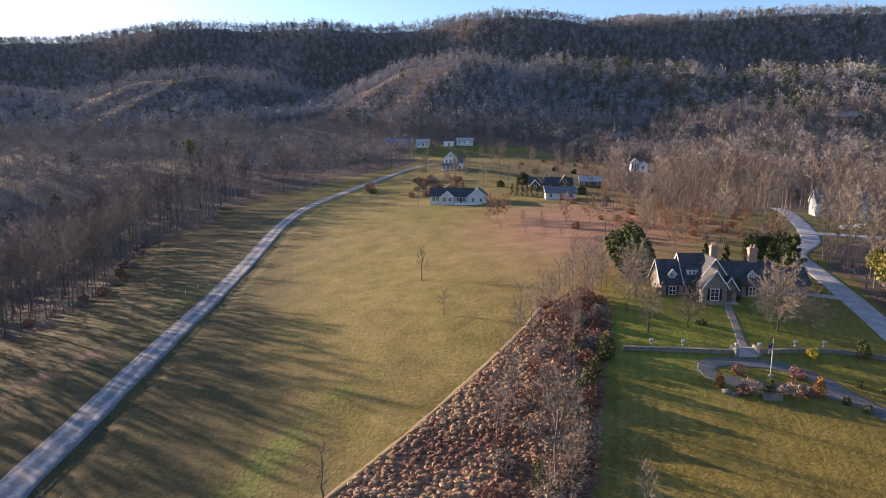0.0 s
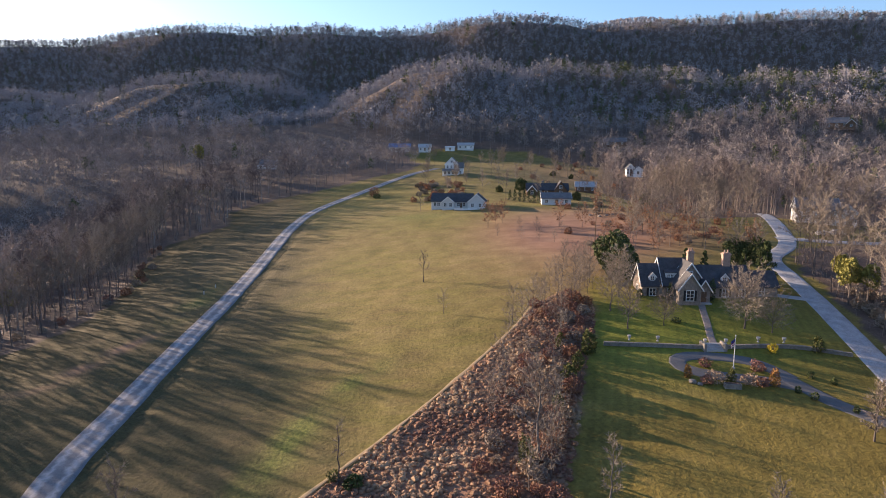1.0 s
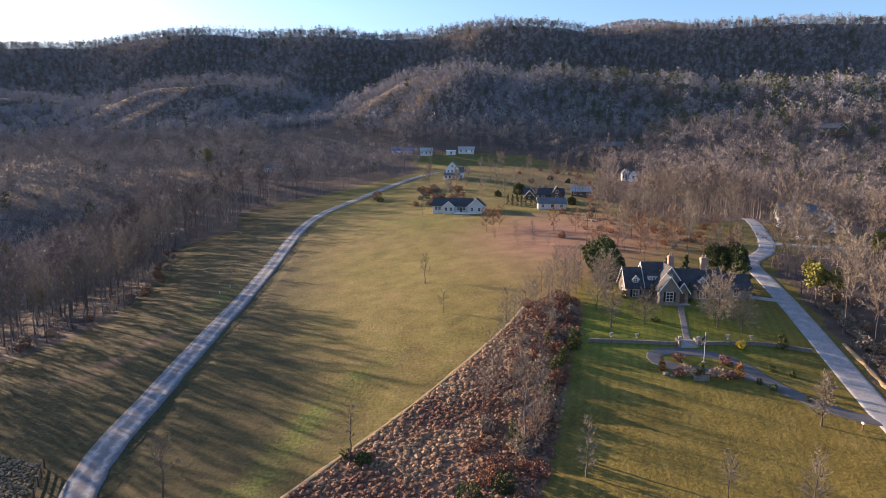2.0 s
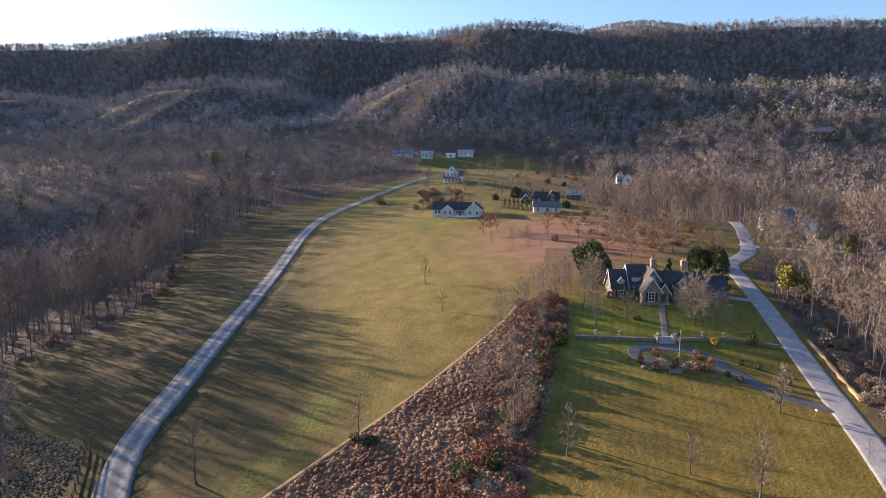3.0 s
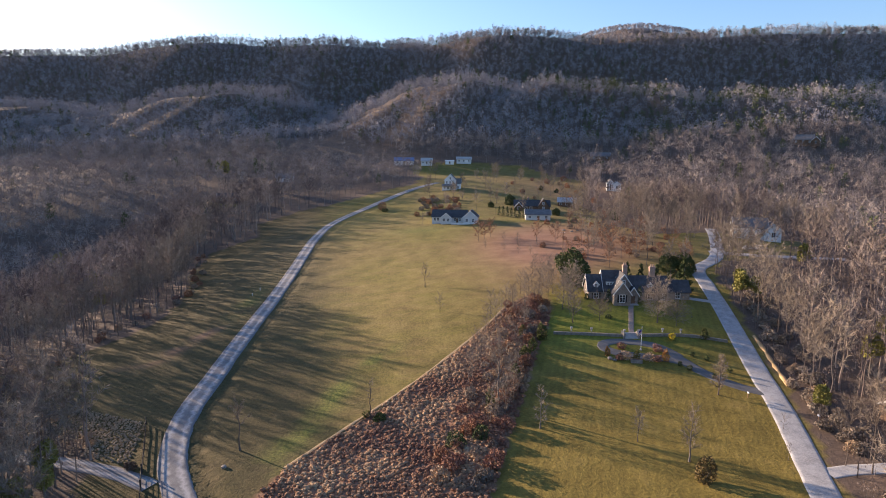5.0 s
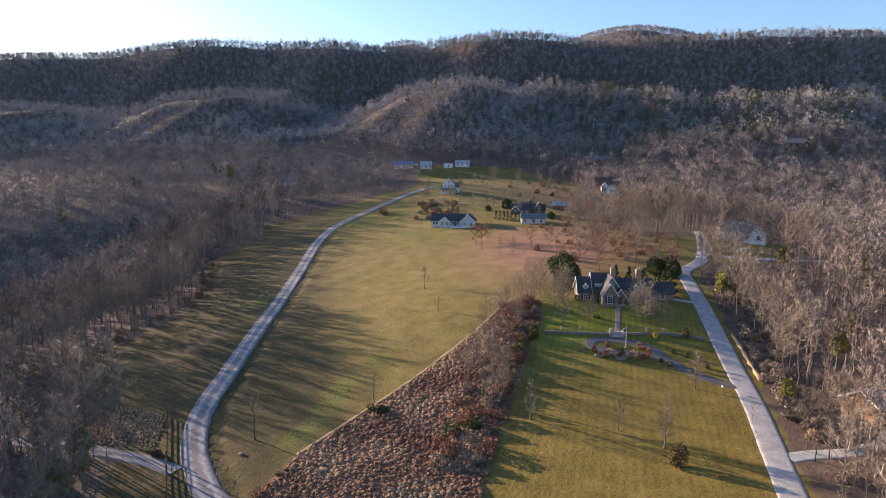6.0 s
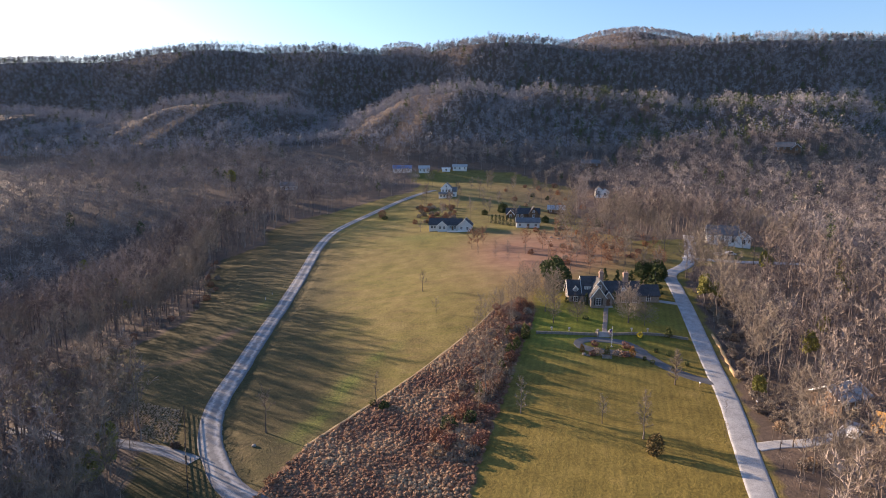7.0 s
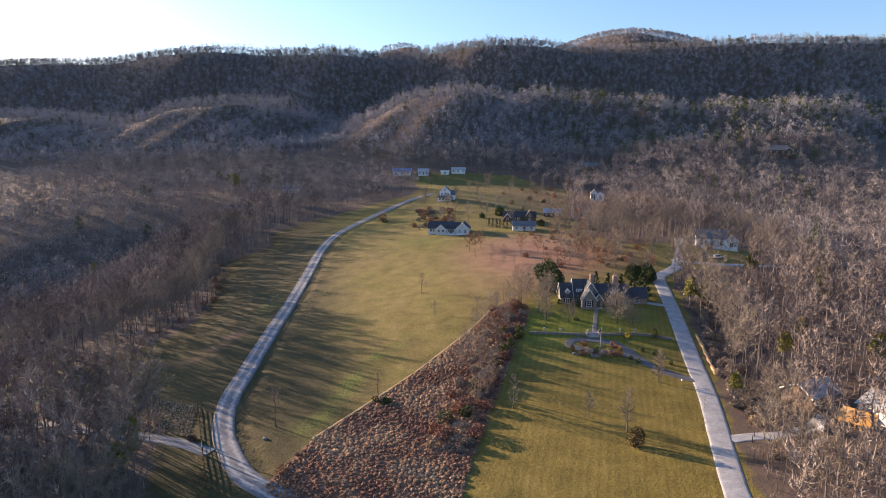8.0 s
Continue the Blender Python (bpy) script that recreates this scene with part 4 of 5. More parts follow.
def lumber_shed():
    h = thing("lumber_shed", 96, 46.5, "raw orange timber lean-to shed with open slatted side in the woods", "shed", None, -50)
    part("roof", prism([(-1.6, 1.2), (1.8, 3.4), (1.8, 3.55), (-1.6, 1.35)], "x", -3.6, 3.6), ORANGE, h)
    for k in range(7):
        part("slat", box(-3.4 + k * 1.1, -3.1 + k * 1.1, -1.6, -1.5, -0.2, 1.25), ORANGE, h)
    for x in (-3.3, 3.2):
        part("post", box(x - 0.1, x + 0.1, 1.5, 1.7, -0.3, 3.3), ORANGE, h)
    part("back_wall", box(-3.4, 3.4, 1.62, 1.7, -0.3, 3.2), ORANGE, h)


lumber_shed()

# ---- drives, path, wall and steps ----
strip("drive_loop", LOOP, 1.6, ASPHALT, 0.05, "dark grey asphalt drive looping round an island bed", "driveway", 0.05, 0.02)
strip("drive_entry", ENTRY, 1.65, ASPHALT, 0.07, "dark grey asphalt drive from the street to the loop", "driveway", 0.05, 0.02)
strip("drive_house", HOUSE_DRIVE, 1.2, CONCRETE, 0.05, "pale concrete drive from the street to the stone house", "driveway", 0.05, 0.02)
strip("footpath", FOOTPATH, 0.75, mottled("path_brick", (0.17, 0.14, 0.12), (0.31, 0.26, 0.22), 1.5, 8, 0.9, 0.01), 0.05, "pale brick footpath up the lawn to the house", "path", 0.03, 0.01)
strip("gate_drive", GATE_DRIVE, 1.9, GRAVEL, 0.05, "grey gravel drive through a field gate into the woods", "driveway", 0.2, 0.03)
strip("side_street", SIDE_DRIVE, 1.7, PAVED, 0.05, "pale asphalt side drive into the woods", "driveway", 0.15, 0.02)
strip("cross_street", [(100, 181), (112, 178), (124, 176), (150, 176)], 1.8, PAVED, 0.2, "pale asphalt cross street beyond the stone house", "road", 0.1, 0.02)
strip("mown_edge", [(-27.5, 48), (-18, 63.6), (-3.6, 85), (11.4, 108.2), (18, 121)], 0.34, mottled("dry_verge", (0.26, 0.19, 0.1), (0.4, 0.3, 0.17), 0.5, 6, 0.95, 0.05), 0.12, "pale strip of dead grass along the mown meadow's edge", "grass", 0.25, 0.02)
strip("clay_bank", [(80.5, 101), (79.6, 94), (77.8, 84), (76.4, 75)], 0.5, CLAY, 0.12, "sunlit yellow clay bank cut beside the street", "bank", 0.7, 0.2)


def stone_wall(points, high, gap):
    top = thing("stone_wall", points[0][0], points[0][1], "low grey fieldstone retaining wall with flat coping across the lawn", "wall")
    o = top.location.copy()
    rng = random.Random(3)
    stone_meshes = []
    for k in range(6):
        bm = box(-0.5, 0.5, -0.5, 0.5, -0.5, 0.5)
        for v in bm.verts:
            v.co += Vector((rng.uniform(-1, 1), rng.uniform(-1, 1), rng.uniform(-1, 1))) * 0.09
        me = bpy.data.meshes.new("stone")
        bm.to_mesh(me)
        bm.free()
        me.materials.append(STONE)
        stone_meshes.append(me)
    pts = curve_points(points, 1.3)
    body = bmesh.new()
    for a, b in zip(pts, pts[1:]):
        mid = (a + b) / 2
        if gap[0] < mid.x < gap[1]:
            continue
        ang = math.atan2(b.y - a.y, b.x - a.x)
        z = float(height(mid.x, mid.y))
        core = Matrix.Translation(Vector((mid.x, mid.y, z + high / 2 - 0.3)) - o) @ Matrix.Rotation(ang, 4, "Z") @ Matrix.Diagonal(((b - a).length, 0.3, high + 0.6, 1))
        bmesh.ops.create_cube(body, size=1, matrix=core)
        for row in range(2):
            s = new("stone", stone_meshes[rng.randrange(6)])
            s.parent = top
            s.matrix_basis = Matrix.Translation(Vector((mid.x, mid.y, z + high * (0.25 + 0.5 * row))) - o) @ Matrix.Rotation(ang, 4, "Z") @ Matrix.Translation((rng.uniform(-0.2, 0.2), 0, 0)) @ Matrix.Diagonal(((b - a).length * 1.04, 0.46, high * 0.5, 1))
        c = new("coping_stone", stone_meshes[rng.randrange(6)])
        c.parent = top
        c.matrix_basis = Matrix.Translation(Vector((mid.x, mid.y, z + high + 0.05)) - o) @ Matrix.Rotation(ang, 4, "Z") @ Matrix.Diagonal(((b - a).length * 0.98, 0.55, 0.13, 1))
    part("core", body, STONE, top)


stone_wall([(29, 101.6), (36, 100.6), (46.5, 99.4), (50.2, 99.4), (57, 99.9), (64, 99.6), (72, 97.0)], 0.6, (46.6, 50.1))


def garden_steps():
    h = thing("garden_steps", 48.35, 99.2, "five pale stone steps through the retaining wall", "steps")
    for k in range(5):
        part("step", box(-1.6, 1.6, -0.9 + 0.42 * k, 1.4, -0.5, 0.17 * (k + 1), 0.02), CONCRETE, h)
    for s in (-1, 1):
        part("cheek_wall", box(s * 1.85 - 0.22, s * 1.85 + 0.22, -1.0, 1.5, -0.5, 1.25, 0.03), STONE, h)


garden_steps()


def lathe(profile, n=10):
    bm = bmesh.new()
    rings = [[bm.verts.new((r * math.cos(6.28319 * i / n), r * math.sin(6.28319 * i / n), z)) for i in range(n)] for r, z in profile]
    for a, b in zip(rings, rings[1:]):
        for i in range(n):
            bm.faces.new([a[i], a[(i + 1) % n], b[(i + 1) % n], b[i]])
    bm.faces.new(rings[0][::-1])
    bm.faces.new(rings[-1])
    return bm


def urn(x, y, lift):
    h = thing("garden_urn", x, y, "pale stone garden urn standing on the retaining wall", "urn", float(height(x, y)) + lift, 0, "urns on the wall")
    part("foot", lathe([(0.22, 0), (0.22, 0.12), (0.1, 0.2), (0.1, 0.35)]), CONCRETE, h)
    part("bowl", lathe([(0.1, 0.34), (0.26, 0.5), (0.34, 0.75), (0.36, 0.95), (0.3, 0.95)]), CONCRETE, h)


for x, y, lift in ((46.5, 98.7, 1.25), (50.2, 98.7, 1.25), (56.6, 99.9, 1.1), (61.2, 99.75, 1.1), (38.5, 100.3, 1.1), (33.5, 101, 1.1)):
    urn(x, y, lift)


def flagpole():
    h = thing("flagpole", 49.0, 92.4, "slim white flagpole with a limp striped flag in the drive island", "flagpole")
    part("base", lathe([(0.3, -0.2), (0.3, 0.15), (0.12, 0.3)]), CONCRETE, h)
    part("pole", lathe([(0.06, 0.2), (0.055, 2.6), (0.035, 5.6), (0.03, 5.75)]), WHITE, h)
    bm = bmesh.new()
    bmesh.ops.create_icosphere(bm, subdivisions=2, radius=0.09, matrix=Matrix.Translation((0, 0, 5.82)))
    part("finial", bm, STEEL, h)
    f = new("flag")
    f.parent = h
    for k in range(7):
        bm = bmesh.new()
        rows = []
        for i in range(7):
            u = i / 6
            fold = 0.07 * math.sin(u * 9 + k * 0.4)
            z = 5.3 - 0.17 * k - 0.55 * u - 0.1 * u * k / 7
            rows.append((bm.verts.new((-0.06 - 0.62 * u, fold, z)), bm.verts.new((-0.06 - 0.62 * u, fold + 0.02, z - 0.185))))
        for (a, b), (c, d) in zip(rows, rows[1:]):
            bm.faces.new([a, b, d, c])
        me_mat = FLAGBLUE if k < 3 else (FLAGRED if k % 2 else WHITE)
        st = part("stripe", bm, me_mat, f)
        st.modifiers.new("thick", "SOLIDIFY").thickness = 0.015


flagpole()


def stone_planter(x, y):
    h = thing("stone_planter", x, y, "grey stone planter trough at the foot of the island bed", "planter", None, -8)
    part("trough", box(-1.3, 1.3, -0.5, 0.5, -0.2, 0.75, 0.04), STONE, h)
    part("soil", box(-1.15, 1.15, -0.35, 0.35, 0.7, 0.78), MULCH, h)


stone_planter(46.2, 86.1)


def mailbox(x, y):
    h = thing("mailbox", x, y, "white mailbox on a wooden post beside the street", "mailbox")
    part("post", box(-0.06, 0.06, -0.06, 0.06, -0.2, 1.0), LOG, h)
    part("box", prism([(-0.13, 1.0), (0.13, 1.0), (0.13, 1.17), (0.07, 1.25), (-0.07, 1.25), (-0.13, 1.17)], "y", -0.28, 0.28), WHITE, h)


mailbox(65.2, 70.2)
mailbox(74.6, 60.6)

# ---- board fence and gate at the lane ----


def board_fence(points, label):
    top = thing("board_fence", points[0][0], points[0][1], label, "fence")
    o = top.location.copy()
    pts = curve_points(points, 2.4)
    for i, p in enumerate(pts):
        z = float(height(p.x, p.y))
        part("post", box(p.x - o.x - 0.08, p.x - o.x + 0.08, p.y - o.y - 0.08, p.y - o.y + 0.08, z - o.z - 0.4, z - o.z + 1.5, 0.01), BLACK, top)
    for a, b in zip(pts, pts[1:]):
        za, zb = float(height(a.x, a.y)), float(height(b.x, b.y))
        for k in range(4):
            bm = bmesh.new()
            lift = 0.3 + 0.34 * k
            p0, p1 = Vector((a.x, a.y, za + lift)) - o, Vector((b.x, b.y, zb + lift)) - o
            d = p1 - p0
            m = Matrix.Translation((p0 + p1) / 2) @ d.to_track_quat("X", "Z").to_matrix().to_4x4() @ Matrix.Diagonal((d.length, 0.05, 0.15, 1))
            bmesh.ops.create_cube(bm, size=1, matrix=m)
            part("board", bm, BLACK, top)


board_fence([(-60.4, 64.6), (-57, 57), (-52.6, 46.8)], "black four-board fence along the gravel lane")
board_fence([(-50.2, 41.2), (-47.6, 35.4), (-44.8, 29)], "black four-board fence below the field gate")


def field_gate():
    top = thing("field_gate", -52.6, 46.6, "black metal bar gate standing across the gravel drive", "gate")
    o = top.location.copy()
    a, b = Vector((-52.5, 46.4, 0)), Vector((-50.3, 41.5, 0))
    for p in (a, b):
        z = float(height(p.x, p.y)) - o.z
        part("gate_post", box(p.x - o.x - 0.12, p.x - o.x + 0.12, p.y - o.y - 0.12, p.y - o.y + 0.12, z - 0.3, z + 1.8, 0.02), BLACK, top)
    for k in range(5):
        bm = bmesh.new()
        za, zb = float(height(a.x, a.y)) + 0.35 + 0.27 * k, float(height(b.x, b.y)) + 0.35 + 0.27 * k
        tube_v, tube_f = [], []
        tube(tube_v, tube_f, Vector((a.x, a.y, za)) - o, Vector((b.x, b.y, zb)) - o, 0.045, 0.045, 6)
        vs = [bm.verts.new(v) for v in tube_v]
        for f in tube_f:
            bm.faces.new([vs[i] for i in f])
        part("bar", bm, BLACK, top)


field_gate()

# ---- parked vehicles ----


def car(x, y, turn, paint, label, tall=1.5):
    h = thing("parked_car", x, y, label, "car", None, turn)
    b = part("body", prism([(-2.2, 0.35), (2.2, 0.35), (2.25, 0.85), (1.2, 0.98), (0.6, tall), (-1.6, tall), (-2.2, 1.0)], "y", -0.88, 0.88), paint, h)
    part("windscreen", prism([(0.66, tall - 0.04), (1.16, 1.02), (1.2, 1.02), (0.7, tall - 0.04)], "y", -0.75, 0.75), GLASS, b)
    for s in (-0.89, 0.87):
        part("side_window", box(-1.5, 0.55, s, s + 0.02, 1.02, tall - 0.08), GLASS, b)
    for wx in (-1.35, 1.35):
        for s in (-0.85, 0.85):
            bm = bmesh.new()
            bmesh.ops.create_cone(bm, cap_ends=True, segments=14, radius1=0.34, radius2=0.34, depth=0.22, matrix=Matrix.Translation((wx, s, 0.34)) @ Matrix.Rotation(math.pi / 2, 4, "X"))
            part("wheel", bm, RUBBER, h)


car(117.5, 186, 5, WHITE, "white car parked on the grass before the white house")
car(122.5, 187, 8, WHITE, "white pickup parked on the grass before the white house", 1.75)
car(88, 46, 40, WHITE, "white car parked beside houses in the bare woods")
car(-131, 333, 10, DARKCAR, "dark car parked by the low house in a clearing")

# ---- bushes ----


GOLD = mottled("gold_cypress", (0.2, 0.1, 0.025), (0.4, 0.2, 0.05), 0.8, 6, 0.85)
YELLOW = mottled("yellow_leaves", (0.45, 0.33, 0.02), (0.68, 0.5, 0.04), 0.8, 6, 0.8)
BOX = mottled("boxwood", (0.03, 0.045, 0.015), (0.09, 0.11, 0.03), 0.8, 6, 0.8)
DRYPINK = mottled("dry_seedheads", (0.24, 0.165, 0.1), (0.38, 0.28, 0.185), 0.8, 6, 0.9)
CEDAR = mottled("cedar", (0.05, 0.055, 0.014), (0.14, 0.14, 0.035), 0.5, 5, 0.85)
BRAMBLE = mottled("bramble", (0.13, 0.06, 0.045), (0.3, 0.16, 0.105), 0.3, 4, 0.9)


def bush(name, x, y, w, h, mat, label, seed, n=420, size=0.26, cone=0.0, category="bush", group=""):
    t = tree_thing(name, leafy_bush(seed, w, h, n, size, cone), mat, label, category)
    t.location = (x, y, float(height(x, y)))
    return tagged(t, group=group)


for i, (x, y, w, h) in enumerate(((40.2, 89.6, 1.7, 2.6), (46.6, 87.7, 2.2, 2.7), (53.1, 86.6, 2.4, 3.1))):
    bush("cypress_bush", x, y, w, h, GOLD if i != 1 else CEDAR, "clipped golden brown cypress bush in the island bed" if i != 1 else "clipped dark green cypress bush in the island bed", 300 + i, 520, 0.24, 0.45)
for i, (x, y, w, h) in enumerate(((44.2, 93.0, 2.8, 1.7), (52.8, 91.6, 2.6, 2.0), (44.0, 88.0, 3.4, 2.2), (42.6, 87.6, 2.4, 1.5), (49.5, 87.2, 3.4, 1.8), (51.2, 86.8, 2.2, 1.5))):
    bush("shrub", x, y, w, h, DRYPINK if i in (2, 4) else BRAMBLE, "dry russet garden shrub in a mulched bed", 320 + i, 380, 0.26)
for i, (x, y, w) in enumerate(((60.4, 89.3, 1.4), (57.3, 82.4, 1.5), (63.2, 87.2, 1.3), (61.5, 78.8, 1.2), (55.9, 84.6, 1.2), (66.2, 81.5, 1.3))):
    bush("round_bush", x, y, w, w * 0.95, BOX, "small clipped dark green box bush beside the drive", 340 + i, 260, 0.2, 0, "bush", "box bushes by the drive")
bush("yellow_bush", 58.4, 98.2, 1.9, 1.9, YELLOW, "bright yellow bush before the retaining wall", 360, 420, 0.22)
bush("garden_conifer", 66.8, 98.6, 3.0, 3.4, CEDAR, "loose olive-green conifer at the end of the wall", 361, 480, 0.3, 0.6)
bush("round_cedar", 45.0, 41.0, 4.0, 4.4, mottled("brown_cedar", (0.07, 0.05, 0.02), (0.17, 0.12, 0.045), 0.6, 5, 0.9), "round brown-green cedar alone on the lawn", 362, 900, 0.36, 0.25)
bush("round_cedar", 25.6, 98.4, 3.8, 4.6, CEDAR, "dense olive-green cedar at the edge of the lawn", 363, 900, 0.36, 0.3)
bush("round_cedar", 20.8, 101.6, 2.6, 2.9, CEDAR, "small olive-green cedar among dead grass", 364, 480, 0.3, 0.3)
bush("round_cedar", 20.2, 88.6, 3.4, 4.0, CEDAR, "olive-brown cedar in the hedge by the lawn", 365, 700, 0.34, 0.3)
bush("shade_bush", 45.5, 110.5, 2.6, 1.0, BOX, "low dark bushes under the lawn tree", 366, 240, 0.24)
bush("russet_bush", -37.5, 302, 5.0, 5.0, RUSSET, "round russet bush beside the lane", 367, 480, 0.5)
bush("dark_bush", -35.5, 296, 4.0, 2.2, BOX, "low dark bush beside the lane", 368, 300, 0.45)
bush("weed_clump", -15.0, 66.5, 2.2, 1.6, CEDAR, "green weed clump at the foot of a bare sapling", 369, 300, 0.26)
bush("weed_clump", -31.0, 34.6, 2.6, 1.8, RUSSET, "russet weed clump at the corner of the brush strip", 370, 300, 0.26)
bush("foundation_bush", 56.8, 121.8, 2.4, 5.2, BOX, "tall dark evergreen bush beside the front door", 371, 420, 0.28, 0.3)
bush("foundation_bush", 48.0, 122.0, 1.6, 4.4, BOX, "tall dark evergreen bush at the house wall", 372, 320, 0.26, 0.3)
bush("foundation_bush", 42.0, 124.0, 1.8, 2.4, BOX, "dark evergreen bush at the house corner", 373, 320, 0.26, 0.3)

# shrubs of the brush strip
rng = random.Random(21)
shrub_models = []
for i, (mat, label) in enumerate(((BRAMBLE, "dark red bramble thicket in the rough strip"), (RUSSET, "russet leafy shrub in the rough strip"), (DRYPINK, "pale dry shrub in the rough strip"), (TWIG, "grey leafless shrub in the rough strip"))):
    shrub_models.append(tree_thing("wild_shrub", leafy_bush(380 + i, 3.2, 2.3, 520, 0.3), mat, label, "bush"))
spots = []
while len(spots) < 62:
    k = rng.random()
    y = rng.uniform(40, 124)
    edge = np.interp(y, [24, 45, 60, 78, 97, 119], [5.5, 10, 13.8, 18.6, 23.5, 29.5])
    x = float(edge) - rng.uniform(0, 1) ** 1.5 * 11
    if bool(inside(BRUSH, x, y)) and all((x - a) ** 2 + (y - b) ** 2 > 4 for a, b in spots):
        spots.append((x, y))
for n, (x, y) in enumerate(spots):
    m = shrub_models[(n * 7 + n // 5) % 4]
    s = rng.uniform(0.55, 1.25)
    if n < 4:
        m = shrub_models[n]
        keep_first(m, x, y, rng.uniform(0, 6), s)
        tagged(m, group="shrubs of the rough strip")
    else:
        plant(m, x, y, rng.uniform(0, 6), s, group="shrubs of the rough strip")

for n in range(64):
    k = n / 63
    x, y = float(np.interp(k, [0, 0.5, 1], [68.5, 78.5, 88])) + rng.uniform(0, 8), 36 + 92 * k + rng.uniform(-2, 2)
    if float(away(STREET, x, y)) > 4.2 and abs(y - 43.5) > 4.5:
        plant(shrub_models[(3, 2, 3, 3)[n % 4]], x, y, rng.uniform(0, 6), rng.uniform(0.6, 1.3), "wild shrub on the bank beside the street", "shrubs on the street bank")
for n in range(26):
    k = n / 25
    x, y = float(np.interp(k, [0, 0.3, 0.6, 1], [-99, -94, -92, -112])) - rng.uniform(0, 5), 92 + 140 * k + rng.uniform(-2, 2)
    plant(shrub_models[(n * 5) % 4], x, y, rng.uniform(0, 6), rng.uniform(0.5, 1.1), "wild shrub under the edge of the western woods", "shrubs under the western woods")

# thicket and cedars along the lawn's edge
for i, (x, y, w, h) in enumerate(((10.6, 67.5, 2.6, 4.6), (3.4, 54.4, 5.0, 2.6), (8.2, 56.5, 4.2, 2.8), (17.2, 80.5, 2.8, 3.6), (22.6, 93.0, 2.8, 3.4), (-12.2, 65.0, 3.2, 1.7))):
    bush("wild_cedar", x, y, w, h, CEDAR if i in (0, 3, 4) else BOX, "dense dark evergreen bush among dead grass", 400 + i, 620, 0.32, 0.25)
for n in range(26):
    y = 42 + 2.9 * n + rng.uniform(-1, 1)
    x = float(np.interp(y, [24, 45, 60, 78, 97, 119], [5.5, 10, 13.8, 18.6, 23.5, 29.5])) - rng.uniform(0.6, 3.4)
    if (62 < y < 86 or y > 112) or n % 4 == 0:
        plant(shrub_models[(3, 0, 3, 1)[n % 4]], x, y, rng.uniform(0, 6), rng.uniform(0.6, 1.15), "tall wild shrub along the lawn's edge", "thicket along the lawn")

# ---- single trees ----


def lone(x, y, high, spread, label, seed, limbs=13, twigs=600, low=0.3, thin=0.07, puff=0, leaves=0, name="bare_tree"):
    t = tree_thing(name, bare_tree(seed, high, spread, limbs, twigs, thin, low, puff, leaves, 1.5), TWIG, label)
    t.location = (x, y, float(height(x, y)))
    return t


lone(-6.4, 147.5, 8.6, 1.8, "slender leafless tree standing alone in the meadow", 501, 11, 442, 0.35, 0.06)
lone(-0.9, 123, 5.2, 1.8, "small leafless tree standing alone in the meadow", 502, 10, 442, 0.25, 0.05)
lone(-37.6, 54.6, 11, 2.2, "thin leafless tree alone in the meadow by the lane", 503, 10, 408, 0.5, 0.06)
lone(-14.2, 66.0, 9.5, 1.0, "thin leafless sapling at the edge of the meadow", 504, 9, 204, 0.4, 0.05)
lone(37.4, 53.6, 6.6, 1.6, "young leafless tree standing alone on the lawn", 505, 10, 544, 0.3, 0.05, 250)
lone(44.4, 46.7, 11, 1.8, "slender pale leafless tree on the lawn", 506, 15, 714, 0.2, 0.05, 300)
lone(20.0, 59.2, 9, 1.7, "pale leafless sapling at the shaded edge of the lawn", 507, 13, 714, 0.12, 0.05)
lone(59.5, 71.4, 9.4, 1.8, "narrow leafless tree beside the drive entry", 508, 16, 1190, 0.1, 0.07, 500)
lone(12.4, 68, 15.5, 3.6, "tall grey leafless tree in the rough strip", 509, 16, 1530, 0.35, 0.07)
lone(57.8, 108, 10.6, 5.4, "broad round-crowned leafless tree on the front lawn", 510, 24, 3600, 0.14, 0.06, 2600)
lone(62.3, 106.2, 7.0, 3.9, "low spreading leafless tree on the front lawn", 511, 18, 1900, 0.14, 0.055, 1500)
lone(42.6, 109.2, 6.6, 3.6, "low purplish leafless tree on the front lawn", 512, 18, 1900, 0.16, 0.055, 1500)
lone(35.2, 108, 9.5, 2.6, "upright leafless tree at the edge of the front lawn", 513, 16, 1360, 0.2, 0.06, 600)
lone(37.5, 124, 10.5, 4.2, "dense round leafless tree beside the stone house", 514, 20, 2720, 0.2, 0.07, 1800)
lone(34.0, 117.0, 9.5, 3.2, "leafless tree between hedge and stone house", 515, 16, 1530, 0.2, 0.06, 700)
lone(-12, 251.5, 6.5, 1.6, "small leafless tree beside the ranch house", 516, 10, 408, 0.3, 0.08)
lone(61.7, 46.8, 3.5, 0.9, "leafless sapling beside the street", 517, 8, 153, 0.3, 0.04)
lone(66.2, 57.4, 3.2, 0.9, "leafless sapling beside the street", 518, 8, 153, 0.3, 0.04)

